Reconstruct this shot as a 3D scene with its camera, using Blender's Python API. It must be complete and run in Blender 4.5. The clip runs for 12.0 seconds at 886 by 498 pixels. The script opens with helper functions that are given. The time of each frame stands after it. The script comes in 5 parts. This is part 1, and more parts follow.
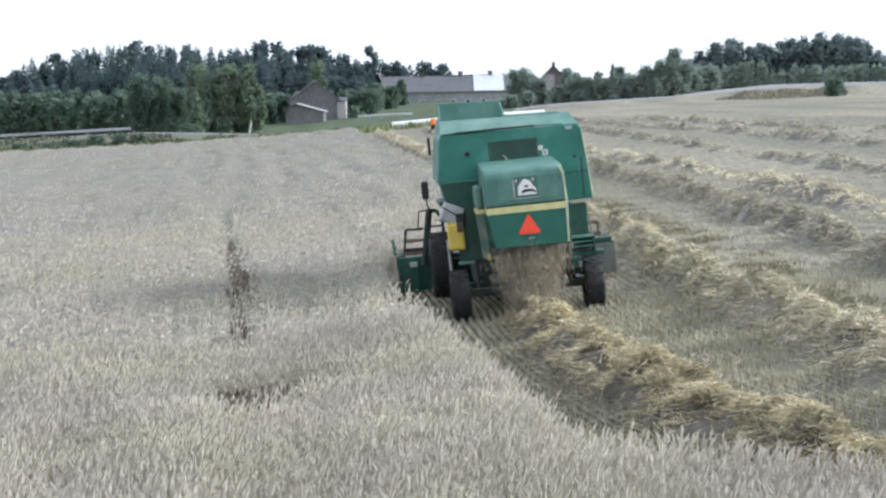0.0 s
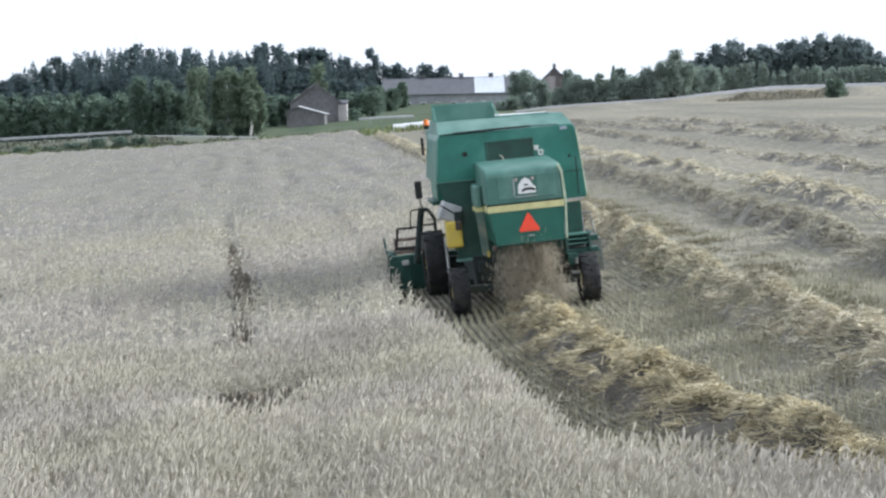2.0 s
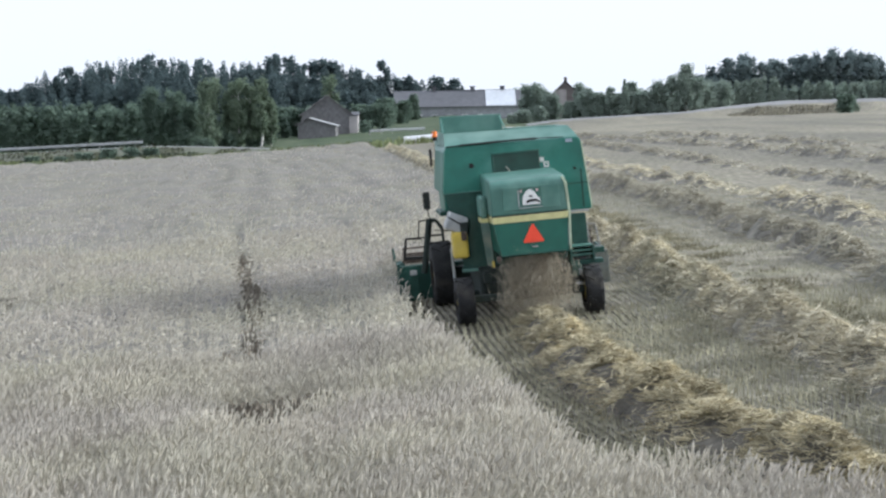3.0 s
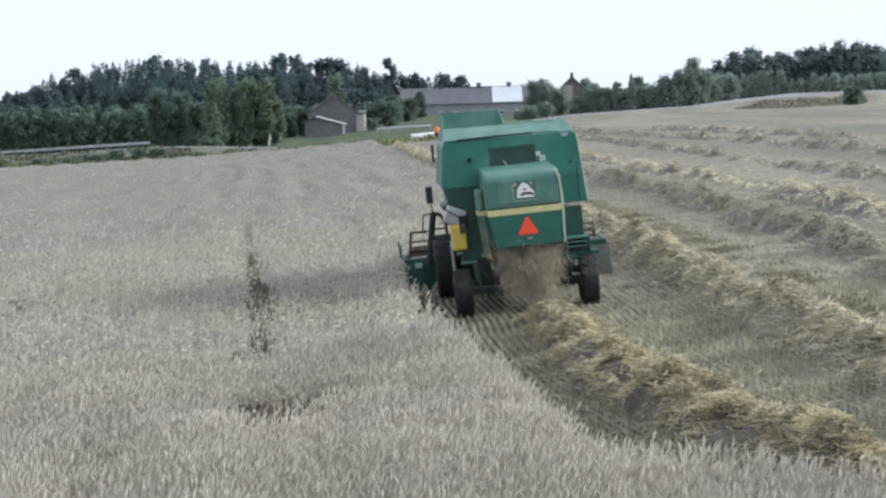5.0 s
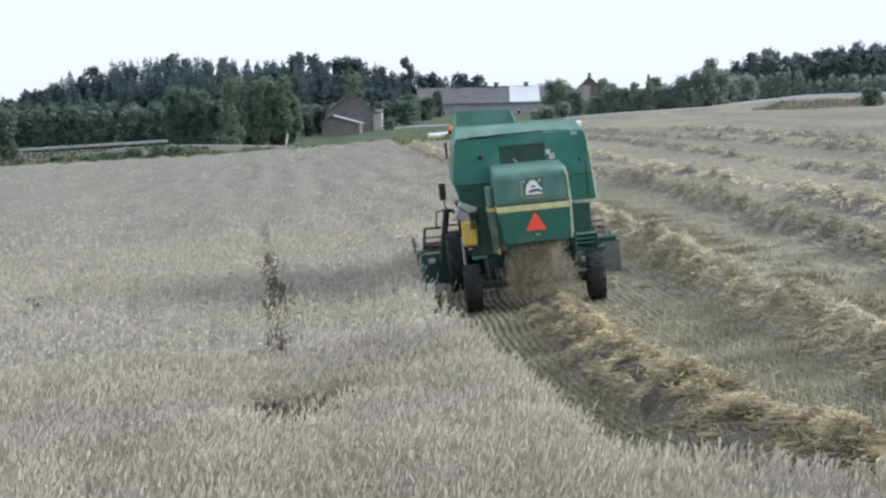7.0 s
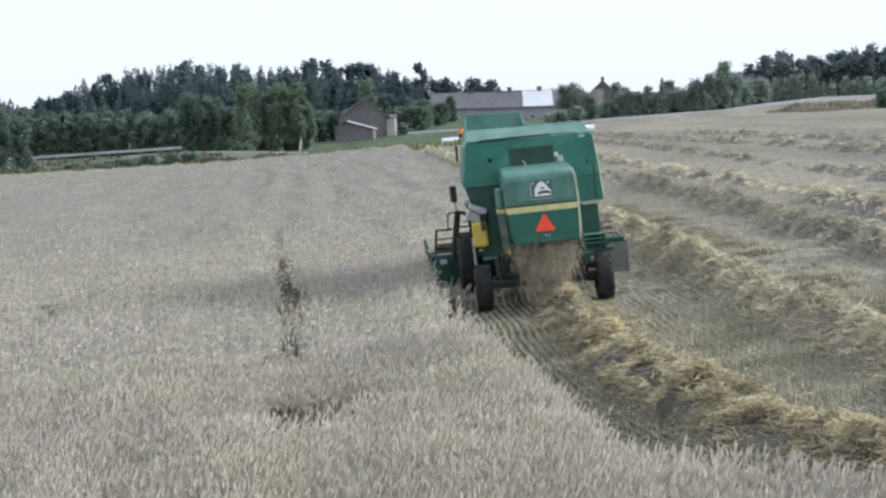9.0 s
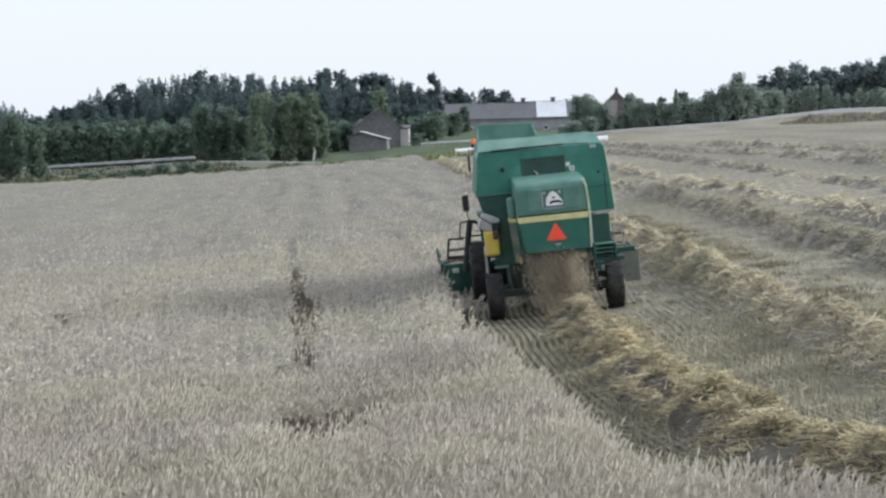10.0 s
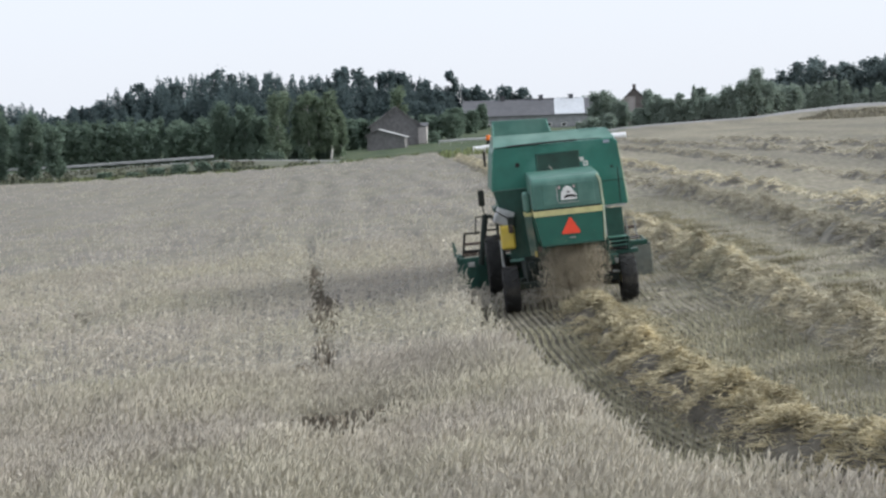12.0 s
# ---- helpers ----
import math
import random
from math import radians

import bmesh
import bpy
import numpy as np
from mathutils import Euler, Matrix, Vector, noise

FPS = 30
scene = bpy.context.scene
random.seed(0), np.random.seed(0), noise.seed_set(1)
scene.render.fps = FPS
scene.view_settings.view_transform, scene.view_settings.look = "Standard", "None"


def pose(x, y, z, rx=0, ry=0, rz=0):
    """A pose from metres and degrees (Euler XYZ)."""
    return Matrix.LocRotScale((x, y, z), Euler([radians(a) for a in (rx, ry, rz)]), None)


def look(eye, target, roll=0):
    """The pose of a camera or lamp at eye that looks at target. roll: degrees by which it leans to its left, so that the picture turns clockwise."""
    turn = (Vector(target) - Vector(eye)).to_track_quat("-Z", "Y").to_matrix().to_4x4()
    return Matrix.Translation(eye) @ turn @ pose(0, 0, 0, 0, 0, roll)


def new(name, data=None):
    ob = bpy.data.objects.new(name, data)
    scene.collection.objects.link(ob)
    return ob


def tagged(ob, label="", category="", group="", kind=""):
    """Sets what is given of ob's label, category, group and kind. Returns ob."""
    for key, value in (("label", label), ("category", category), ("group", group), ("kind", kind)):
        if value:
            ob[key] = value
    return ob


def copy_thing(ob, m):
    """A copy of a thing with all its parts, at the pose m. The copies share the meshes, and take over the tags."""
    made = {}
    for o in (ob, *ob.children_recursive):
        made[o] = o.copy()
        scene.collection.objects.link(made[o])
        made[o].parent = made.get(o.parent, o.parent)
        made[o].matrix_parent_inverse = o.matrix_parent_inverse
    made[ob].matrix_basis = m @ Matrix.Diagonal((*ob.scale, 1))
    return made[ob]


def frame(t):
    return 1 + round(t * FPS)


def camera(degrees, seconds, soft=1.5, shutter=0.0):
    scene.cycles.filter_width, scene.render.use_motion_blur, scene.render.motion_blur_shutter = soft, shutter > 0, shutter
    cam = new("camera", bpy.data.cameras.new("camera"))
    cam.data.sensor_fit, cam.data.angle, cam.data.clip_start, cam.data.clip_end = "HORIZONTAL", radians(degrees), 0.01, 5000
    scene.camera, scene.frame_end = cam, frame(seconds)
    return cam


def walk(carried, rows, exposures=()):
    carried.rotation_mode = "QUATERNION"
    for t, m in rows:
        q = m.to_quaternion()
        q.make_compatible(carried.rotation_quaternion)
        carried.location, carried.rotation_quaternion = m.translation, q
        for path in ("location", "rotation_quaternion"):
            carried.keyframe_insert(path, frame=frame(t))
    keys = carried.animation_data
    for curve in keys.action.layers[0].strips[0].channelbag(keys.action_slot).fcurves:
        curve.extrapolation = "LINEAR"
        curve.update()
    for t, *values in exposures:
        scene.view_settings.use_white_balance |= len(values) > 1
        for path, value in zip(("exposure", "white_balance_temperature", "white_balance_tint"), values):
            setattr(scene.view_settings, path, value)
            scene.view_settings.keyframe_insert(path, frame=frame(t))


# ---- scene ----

# ---- camera ----
EYE = (0.0, 0.0, 3.7)
cam = camera(28.0, 12.0, soft=2.5, shutter=0.5)


def aim(yaw, pitch, roll):
    """A handheld view from the fixed stand: yaw to the left, pitch up, roll to the right, in degrees."""
    return Matrix.Translation(EYE) @ pose(0, 0, 0, 0, 0, yaw) @ pose(0, 0, 0, 90 + pitch) @ pose(0, 0, 0, 0, 0, -roll)


PATH = [
    (0.0, -1.011, -5.027, 0.987),
    (0.5, -1.056, -5.078, 1.048),
    (0.8, -1.148, -5.023, 0.980),
    (0.9, -1.165, -4.860, 0.950),
    (1.0, -1.151, -4.716, 0.924),
    (1.1, -1.150, -4.735, 0.960),
    (1.2, -1.130, -4.826, 1.020),
    (1.5, -1.054, -4.894, 1.169),
    (2.0, -0.971, -4.956, 1.143),
    (2.2, -0.875, -4.950, 1.090),
    (2.4, -0.830, -4.575, 1.030),
    (2.5, -0.816, -4.537, 1.009),
    (3.0, -0.652, -4.548, 0.771),
    (5.0, -0.380, -4.637, 1.481),
    (5.2, -0.520, -4.572, 1.450),
    (5.5, -0.540, -4.477, 1.389),
    (5.7, -0.375, -4.460, 1.420),
    (5.8, -0.303, -4.485, 1.430),
    (5.9, -0.255, -4.660, 1.450),
    (6.0, -0.200, -4.868, 1.476),
    (6.2, -0.090, -4.905, 1.410),
    (6.4, -0.018, -4.585, 1.330),
    (6.5, -0.000, -4.564, 1.300),
    (7.0, 0.154, -4.640, 1.220),
    (9.0, 0.609, -4.470, 1.620),
    (9.1, 0.655, -4.210, 1.630),
    (9.5, 0.765, -4.137, 1.665),
    (9.75, 0.870, -4.075, 1.550),
    (10.0, 1.026, -4.120, 1.440),
    (10.2, 1.250, -4.230, 1.580),
    (10.5, 1.471, -4.308, 1.793),
    (11.0, 1.432, -4.251, 1.709),
    (11.25, 1.270, -4.180, 1.770),
    (11.5, 1.167, -4.240, 1.828),
    (11.75, 1.385, -4.250, 1.830),
    (12.0, 1.626, -4.183, 1.825),
]
walk(cam, [(t, aim(a, b, c)) for t, a, b, c in PATH],
     exposures=[(0.0, 0.77, 5560, 8), (1.5, 0.74, 5560, 8), (2.5, 0.60, 5560, 8), (5.0, 0.49, 5600, 8), (7.0, 0.49, 5600, 8), (9.0, 0.52, 5640, 8), (10.0, 0.41, 5720, 8), (12.0, 0.36, 5840, 8)])

# ---- light: hazy low sun from the right-hand side, pale sky ----
SUN_UP, SUN_TURN = 27.0, 91.0      # degrees above the ground; clockwise from straight ahead
world = bpy.data.worlds.new("hazy_sky")
scene.world = world
world.use_nodes = True
wn, wl = world.node_tree.nodes, world.node_tree.links
sky = wn.new("ShaderNodeTexSky")
sky.sky_type, sky.sun_disc = "NISHITA", False
sky.sun_elevation, sky.sun_rotation = radians(SUN_UP), radians(SUN_TURN)
sky.air_density, sky.dust_density, sky.ozone_density = 0.8, 3.0, 2.0
haze = wn.new("ShaderNodeMix")
haze.data_type = "RGBA"
haze.inputs["Factor"].default_value = 0.80
haze.inputs["B"].default_value = (9.0, 8.7, 8.6, 1)
back = wn["Background"]
back.inputs["Strength"].default_value = 0.096
wl.new(sky.outputs["Color"], haze.inputs["A"])
wl.new(haze.outputs["Result"], back.inputs["Color"])

sun = new("sun", bpy.data.lights.new("sun", "SUN"))
sun.data.energy, sun.data.angle, sun.data.color = 2.6, radians(10), (1.0, 0.93, 0.82)
a, e = radians(SUN_TURN), radians(SUN_UP)
sun.matrix_basis = look((60 * math.sin(a) * math.cos(e), 60 * math.cos(a) * math.cos(e), 60 * math.sin(e)), (0, 0, 0))


# ---- materials ----
def mat(name, colour, rough=0.6, metal=0.0, vary=0.25, grain=8.0, bump=0.15, bump_scale=40.0, island=0.0,
        dust=0.0, dust_colour=(0.32, 0.27, 0.19), coords="Object", spec=0.5, through_light=0.0, second=None):
    m = bpy.data.materials.new(name)
    m.use_nodes = True
    n, l = m.node_tree.nodes, m.node_tree.links
    b = n["Principled BSDF"]
    b.inputs["Roughness"].default_value, b.inputs["Metallic"].default_value = rough, metal
    b.inputs["Specular IOR Level"].default_value = spec
    co = n.new("ShaderNodeTexCoord")

    def noisy(scale, detail=4.0):
        t = n.new("ShaderNodeTexNoise")
        t.inputs["Scale"].default_value, t.inputs["Detail"].default_value = scale, detail
        l.new(co.outputs[coords], t.inputs["Vector"])
        return t.outputs["Fac"]

    def mix(kind, fac, one, two):
        x = n.new("ShaderNodeMix")
        x.data_type, x.blend_type = "RGBA", kind
        for key, value in (("Factor", fac), ("A", one), ("B", two)):
            if hasattr(value, "links"):
                l.new(value, x.inputs[key] if key != "Factor" else x.inputs[0])
            elif key == "Factor":
                x.inputs[0].default_value = value
            else:
                x.inputs[key].default_value = (*value, 1)
        return x.outputs["Result"]

    def ramp(value, low, high, one=(0, 0, 0, 1), two=(1, 1, 1, 1)):
        r = n.new("ShaderNodeValToRGB")
        r.color_ramp.elements[0].position, r.color_ramp.elements[1].position = low, high
        r.color_ramp.elements[0].color, r.color_ramp.elements[1].color = one, two
        l.new(value, r.inputs["Fac"])
        return r.outputs["Color"]

    lo, hi = 1 - vary, 1 + vary
    if second:
        colour = mix("MIX", ramp(noisy(0.22, 3), 0.40, 0.62), colour, second)
    c = mix("MULTIPLY", 1.0, colour, ramp(noisy(grain), 0.3, 0.7, (lo, lo, lo, 1), (hi, hi, hi, 1)))
    c = mix("MULTIPLY", 1.0, c, ramp(noisy(grain * 0.13, 2), 0.3, 0.7, (1 - vary * 0.7,) * 3 + (1,), (1 + vary * 0.6,) * 3 + (1,)))
    if island:
        geo = n.new("ShaderNodeNewGeometry")
        c = mix("MULTIPLY", 1.0, c, ramp(geo.outputs["Random Per Island"], 0, 1,
                (1 - island, 1 - island * 1.05, 1 - island * 1.1, 1), (1 + island, 1 + island * 0.95, 1 + island * 0.75, 1)))
    if dust:
        c = mix("MIX", ramp(noisy(grain * 0.5, 6), 0.62 - dust * 0.35, 0.95 - dust * 0.2), c, dust_colour)
    l.new(c, b.inputs["Base Color"])
    if bump:
        bm_node = n.new("ShaderNodeBump")
        bm_node.inputs["Strength"].default_value, bm_node.inputs["Distance"].default_value = bump, 0.02
        l.new(noisy(bump_scale), bm_node.inputs["Height"])
        l.new(bm_node.outputs["Normal"], b.inputs["Normal"])
    if through_light:
        tr = n.new("ShaderNodeBsdfTranslucent")
        l.new(c, tr.inputs["Color"])
        ms = n.new("ShaderNodeMixShader")
        ms.inputs[0].default_value = through_light
        l.new(b.outputs[0], ms.inputs[1])
        l.new(tr.outputs[0], ms.inputs[2])
        l.new(ms.outputs[0], n["Material Output"].inputs["Surface"])
    return m


M_CROP = mat("ripe_barley", (0.565, 0.527, 0.462), 0.75, vary=0.10, grain=0.35, bump=0, island=0.10, spec=0.15, through_light=0.26, second=(0.556, 0.528, 0.43))
# crop beige darkened to stand for shade down between the stalks
M_SHADED_CROP = mat("shaded_crop_layer", (0.207, 0.193, 0.168), 0.9, vary=0.18, grain=5.0, bump=0.8, bump_scale=9, spec=0.2, second=(0.207, 0.195, 0.157))
M_STRAW = mat("fresh_straw", (0.485, 0.435, 0.295), 0.6, vary=0.4, grain=2.4, bump=0, island=0.30, spec=0.3, through_light=0.1)
M_OLDSTRAW = mat("dry_straw", (0.43, 0.405, 0.325), 0.65, vary=0.24, grain=1.2, bump=0, island=0.22, spec=0.25, through_light=0.1)
M_PALESTRAW = mat("pale_straw", (0.56, 0.517, 0.39), 0.65, vary=0.3, grain=1.8, bump=0, island=0.24, spec=0.25, through_light=0.1)
# cores of the rows: straw colour darkened to stand for shade
M_SHADE_CORE = mat("shaded_straw_core", (0.125, 0.114, 0.092), 0.8, vary=0.4, grain=6, bump=1.0, bump_scale=22, spec=0.2)
M_MID_SHADE_CORE = mat("shaded_dry_straw_core", (0.25, 0.233, 0.19), 0.8, vary=0.4, grain=5, bump=1.0, bump_scale=20, spec=0.2)
M_OLD_SHADE_CORE = mat("shaded_old_straw_core", (0.205, 0.192, 0.16), 0.8, vary=0.4, grain=3, bump=1.0, bump_scale=16, spec=0.2)
M_STUBBLE = mat("stubble_stalks", (0.365, 0.352, 0.255), 0.7, vary=0.22, grain=0.8, bump=0, island=0.22, spec=0.2)
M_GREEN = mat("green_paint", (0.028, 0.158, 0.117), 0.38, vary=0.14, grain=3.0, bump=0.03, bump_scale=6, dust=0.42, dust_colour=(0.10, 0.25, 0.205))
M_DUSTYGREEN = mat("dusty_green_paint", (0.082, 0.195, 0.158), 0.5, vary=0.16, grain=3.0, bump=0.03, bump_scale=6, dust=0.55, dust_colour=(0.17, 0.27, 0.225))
# darker green than M_GREEN for lower, recessed and header parts, lightly dusted
M_DKGREEN = mat("darker_dusty_green", (0.016, 0.068, 0.050), 0.55, vary=0.25, grain=5.0, bump=0.05, bump_scale=10, dust=0.22, dust_colour=(0.06, 0.085, 0.06))
M_YELLOW = mat("yellow_paint", (0.66, 0.50, 0.07), 0.5, vary=0.15, grain=5, bump=0.03, dust=0.25)
M_STRIPE = mat("pale_yellow_stripe", (0.60, 0.57, 0.27), 0.5, vary=0.15, grain=6, bump=0.02, dust=0.25)
M_RUBBER = mat("tyre_rubber", (0.018, 0.018, 0.018), 0.85, vary=0.3, grain=7, bump=0.2, dust=0.25, dust_colour=(0.07, 0.06, 0.045))
M_STEEL = mat("worn_steel", (0.42, 0.42, 0.41), 0.42, metal=0.7, vary=0.2, grain=9, bump=0.1, dust=0.4)
# green darkened to stand for shade under the machine, lightly dusted
M_SHADE_DARK = mat("shade_dark_green", (0.018, 0.028, 0.024), 0.8, vary=0.3, grain=6, bump=0.1, dust=0.2, dust_colour=(0.05, 0.05, 0.04))
M_GALV = mat("galvanised_sheet", (0.40, 0.41, 0.41), 0.5, metal=0.3, vary=0.2, grain=7, bump=0.08, dust=0.3)
M_BLACK = mat("black_and_shade_fill", (0.012, 0.012, 0.011), 0.8, vary=0.3, grain=9, bump=0.1)
M_RUST = mat("rusty_iron", (0.085, 0.062, 0.048), 0.8, vary=0.35, grain=14, bump=0.3, dust=0.2)
M_WHITE = mat("white_paint", (0.80, 0.80, 0.78), 0.5, vary=0.06, grain=5, bump=0.03, dust=0.1)
M_RED = mat("red_reflector", (0.85, 0.075, 0.03), 0.45, vary=0.06, grain=20, bump=0)
M_ORANGE = mat("amber_glass", (0.85, 0.20, 0.02), 0.25, vary=0.05, grain=20, bump=0)
# mid-distance leaves, their green shifted bluish to imitate haze
M_HAZE_LEAF = mat("leaves_mid_hazed", (0.175, 0.235, 0.185), 0.6, vary=0.13, grain=0.5, bump=0, island=0.11, spec=0.12, through_light=0.42)
M_BIRCH = mat("leaves_birch", (0.22, 0.28, 0.205), 0.6, vary=0.18, grain=0.6, bump=0, island=0.2, spec=0.12, through_light=0.42)
# needles and far leaves: haze put into the colour, lighter and bluer
M_HAZE_PINE = mat("needles_hazed", (0.135, 0.18, 0.185), 0.7, vary=0.13, grain=0.15, bump=0, island=0.11, spec=0.1, through_light=0.48)
M_HAZE_FARLEAF = mat("leaves_far_hazed", (0.30, 0.36, 0.31), 0.7, vary=0.13, grain=0.2, bump=0, island=0.11, spec=0.1, through_light=0.35)
M_HAZE_BLUELEAF = mat("leaves_blue_hazed", (0.17, 0.215, 0.215), 0.7, vary=0.13, grain=0.2, bump=0, island=0.11, spec=0.1, through_light=0.45)
M_BARK = mat("bark_grey", (0.14, 0.12, 0.10), 0.85, vary=0.35, grain=6, bump=0.6, bump_scale=14)
M_BIRCHBARK = mat("bark_birch", (0.55, 0.53, 0.50), 0.75, vary=0.4, grain=5, bump=0.4, bump_scale=14)
# weathered grey, lifted a little to imitate haze
M_GREYWOOD = mat("weathered_boards_hazed", (0.165, 0.16, 0.162), 0.85, vary=0.25, grain=2.0, bump=0.4, bump_scale=10)
M_ROOF = mat("grey_sheet_roof", (0.105, 0.107, 0.118), 0.75, vary=0.15, grain=0.8, bump=0.2, bump_scale=5)
M_ROOFNEW = mat("pale_metal_roof", (0.52, 0.545, 0.58), 0.5, vary=0.1, grain=1.2, bump=0.1, bump_scale=5)
M_WALL = mat("pale_render_wall", (0.28, 0.285, 0.295), 0.85, vary=0.15, grain=1.0, bump=0.2, bump_scale=8)
M_REDBROWN = mat("red_brown_boards", (0.185, 0.16, 0.152), 0.85, vary=0.2, grain=1.5, bump=0.3, bump_scale=10)
M_ROAD = mat("gravel_road", (0.24, 0.24, 0.235), 0.9, vary=0.15, grain=0.6, bump=0.3, bump_scale=20)
M_RAIL = mat("zinc_guard_rail", (0.42, 0.43, 0.43), 0.6, metal=0.15, vary=0.12, grain=2.0, bump=0.05)
M_GLASS = mat("dark_glass", (0.02, 0.025, 0.025), 0.12, vary=0.1, grain=3, bump=0)


# ---- the lie of the land ----
def smooth(a):
    a = np.clip(a, 0, 1)
    return a * a * (3 - 2 * a)


def land(x, y):
    """Height of the ground: the field leans down to the left and rises gently beyond its far end."""
    x, y = np.asarray(x, float), np.asarray(y, float)
    z = -0.22 + 2.6 * np.tanh(x / 33) + 0.12 * np.tanh((y - 32.7) / 5)
    right = smooth((x - 6) / 14)  # the right half stays level
    z = z + 1.2 * smooth((y - 185) / 100) * (1 - right)
    z = z - 0.9 * right * smooth((75 - x) / 35) * smooth((y - 170) / 100) * (1 - smooth((y - 440) / 60))
    z = z + 3.0 * np.exp(-((x + 48) / 45) ** 2 - ((y - 470) / 60) ** 2)
    # beyond the stubble on the right a low terrace carries the farm track and the trees
    across = x * 285 / np.maximum(y, 200)
    field = np.interp(across, (18, 23.5, 32, 41, 50, 59, 75, 130), (0.75, 1.25, 1.42, 1.72, 1.84, 1.92, 2.4, 3.2))
    terrace = np.interp(across, (18, 24, 33, 42, 46.5, 51, 58, 66, 130), (1.05, 1.57, 2.03, 2.42, 3.0, 3.43, 4.05, 4.15, 4.8))
    on_right = smooth((x - 12) / 9)
    z = z + on_right * smooth((y - 225) / 55) * (field - z)
    return z + on_right * smooth((y - 281) / 9) * (terrace - field)


def ground_z(x, y):
    return float(land(x, y))


def build(name, v, f, material, smooth_shade=False):
    """One mesh object from arrays of places and of faces of one size."""
    v, f = np.asarray(v, np.float32), np.asarray(f, np.int32)
    me = bpy.data.meshes.new(name)
    me.vertices.add(len(v))
    me.vertices.foreach_set("co", v.ravel())
    me.loops.add(f.size)
    me.loops.foreach_set("vertex_index", f.ravel())
    me.polygons.add(len(f))
    me.polygons.foreach_set("loop_start", np.arange(0, f.size, f.shape[1], dtype=np.int32))
    me.polygons.foreach_set("use_smooth", np.full(len(f), smooth_shade))
    me.update(calc_edges=True)
    me.validate()
    me.materials.append(material)
    return new(name, me)


def grid_sheet(xs, ys, height, keep=None):
    """Places and quads of a sheet over the lines xs and ys."""
    X, Y = np.meshgrid(xs, ys)
    v = np.stack([X, Y, height(X, Y)], -1).reshape(-1, 3)
    i = np.arange((len(ys) - 1) * (len(xs) - 1))
    r, c = i // (len(xs) - 1), i % (len(xs) - 1)
    k = r * len(xs) + c
    f = np.stack([k, k + 1, k + 1 + len(xs), k + len(xs)], -1)
    if keep is not None:
        mid = v[f].mean(1)
        f = f[keep(mid[:, 0], mid[:, 1])]
        used, back_to = np.unique(f, return_inverse=True)
        v, f = v[used], back_to.reshape(f.shape)
    return v, f


RNG = np.random.default_rng(7)


def turn_z(a):
    c, s, o, i = np.cos(a), np.sin(a), np.zeros_like(a), np.ones_like(a)
    return np.stack([np.stack([c, -s, o], -1), np.stack([s, c, o], -1), np.stack([o, o, i], -1)], -2)


def turn_x(a):
    c, s, o, i = np.cos(a), np.sin(a), np.zeros_like(a), np.ones_like(a)
    return np.stack([np.stack([i, o, o], -1), np.stack([o, c, -s], -1), np.stack([o, s, c], -1)], -2)


def scatter(tv, tf, turns, places, sizes):
    """Many copies of a small template as arrays: turned, sized and placed."""
    v = np.einsum("nij,kj->nki", turns, tv) * np.reshape(sizes, (-1, 1, 1)) + places[:, None, :]
    f = tf[None] + (np.arange(len(places)) * len(tv))[:, None, None]
    return v.reshape(-1, 3), f.reshape(-1, tf.shape[1])


def vnoise(x, y, s, seed=0):
    """Soft value noise on arrays, 0 to 1."""
    x, y = np.asarray(x) / s + seed * 17.3, np.asarray(y) / s - seed * 9.1
    xi, yi = np.floor(x), np.floor(y)
    fx, fy = smooth(x - xi), smooth(y - yi)

    def h(a, b):
        q = np.sin(a * 127.1 + b * 311.7 + seed * 74.7) * 43758.5453
        return q - np.floor(q)
    return (h(xi, yi) * (1 - fx) + h(xi + 1, yi) * fx) * (1 - fy) + (h(xi, yi + 1) * (1 - fx) + h(xi + 1, yi + 1) * fx) * fy


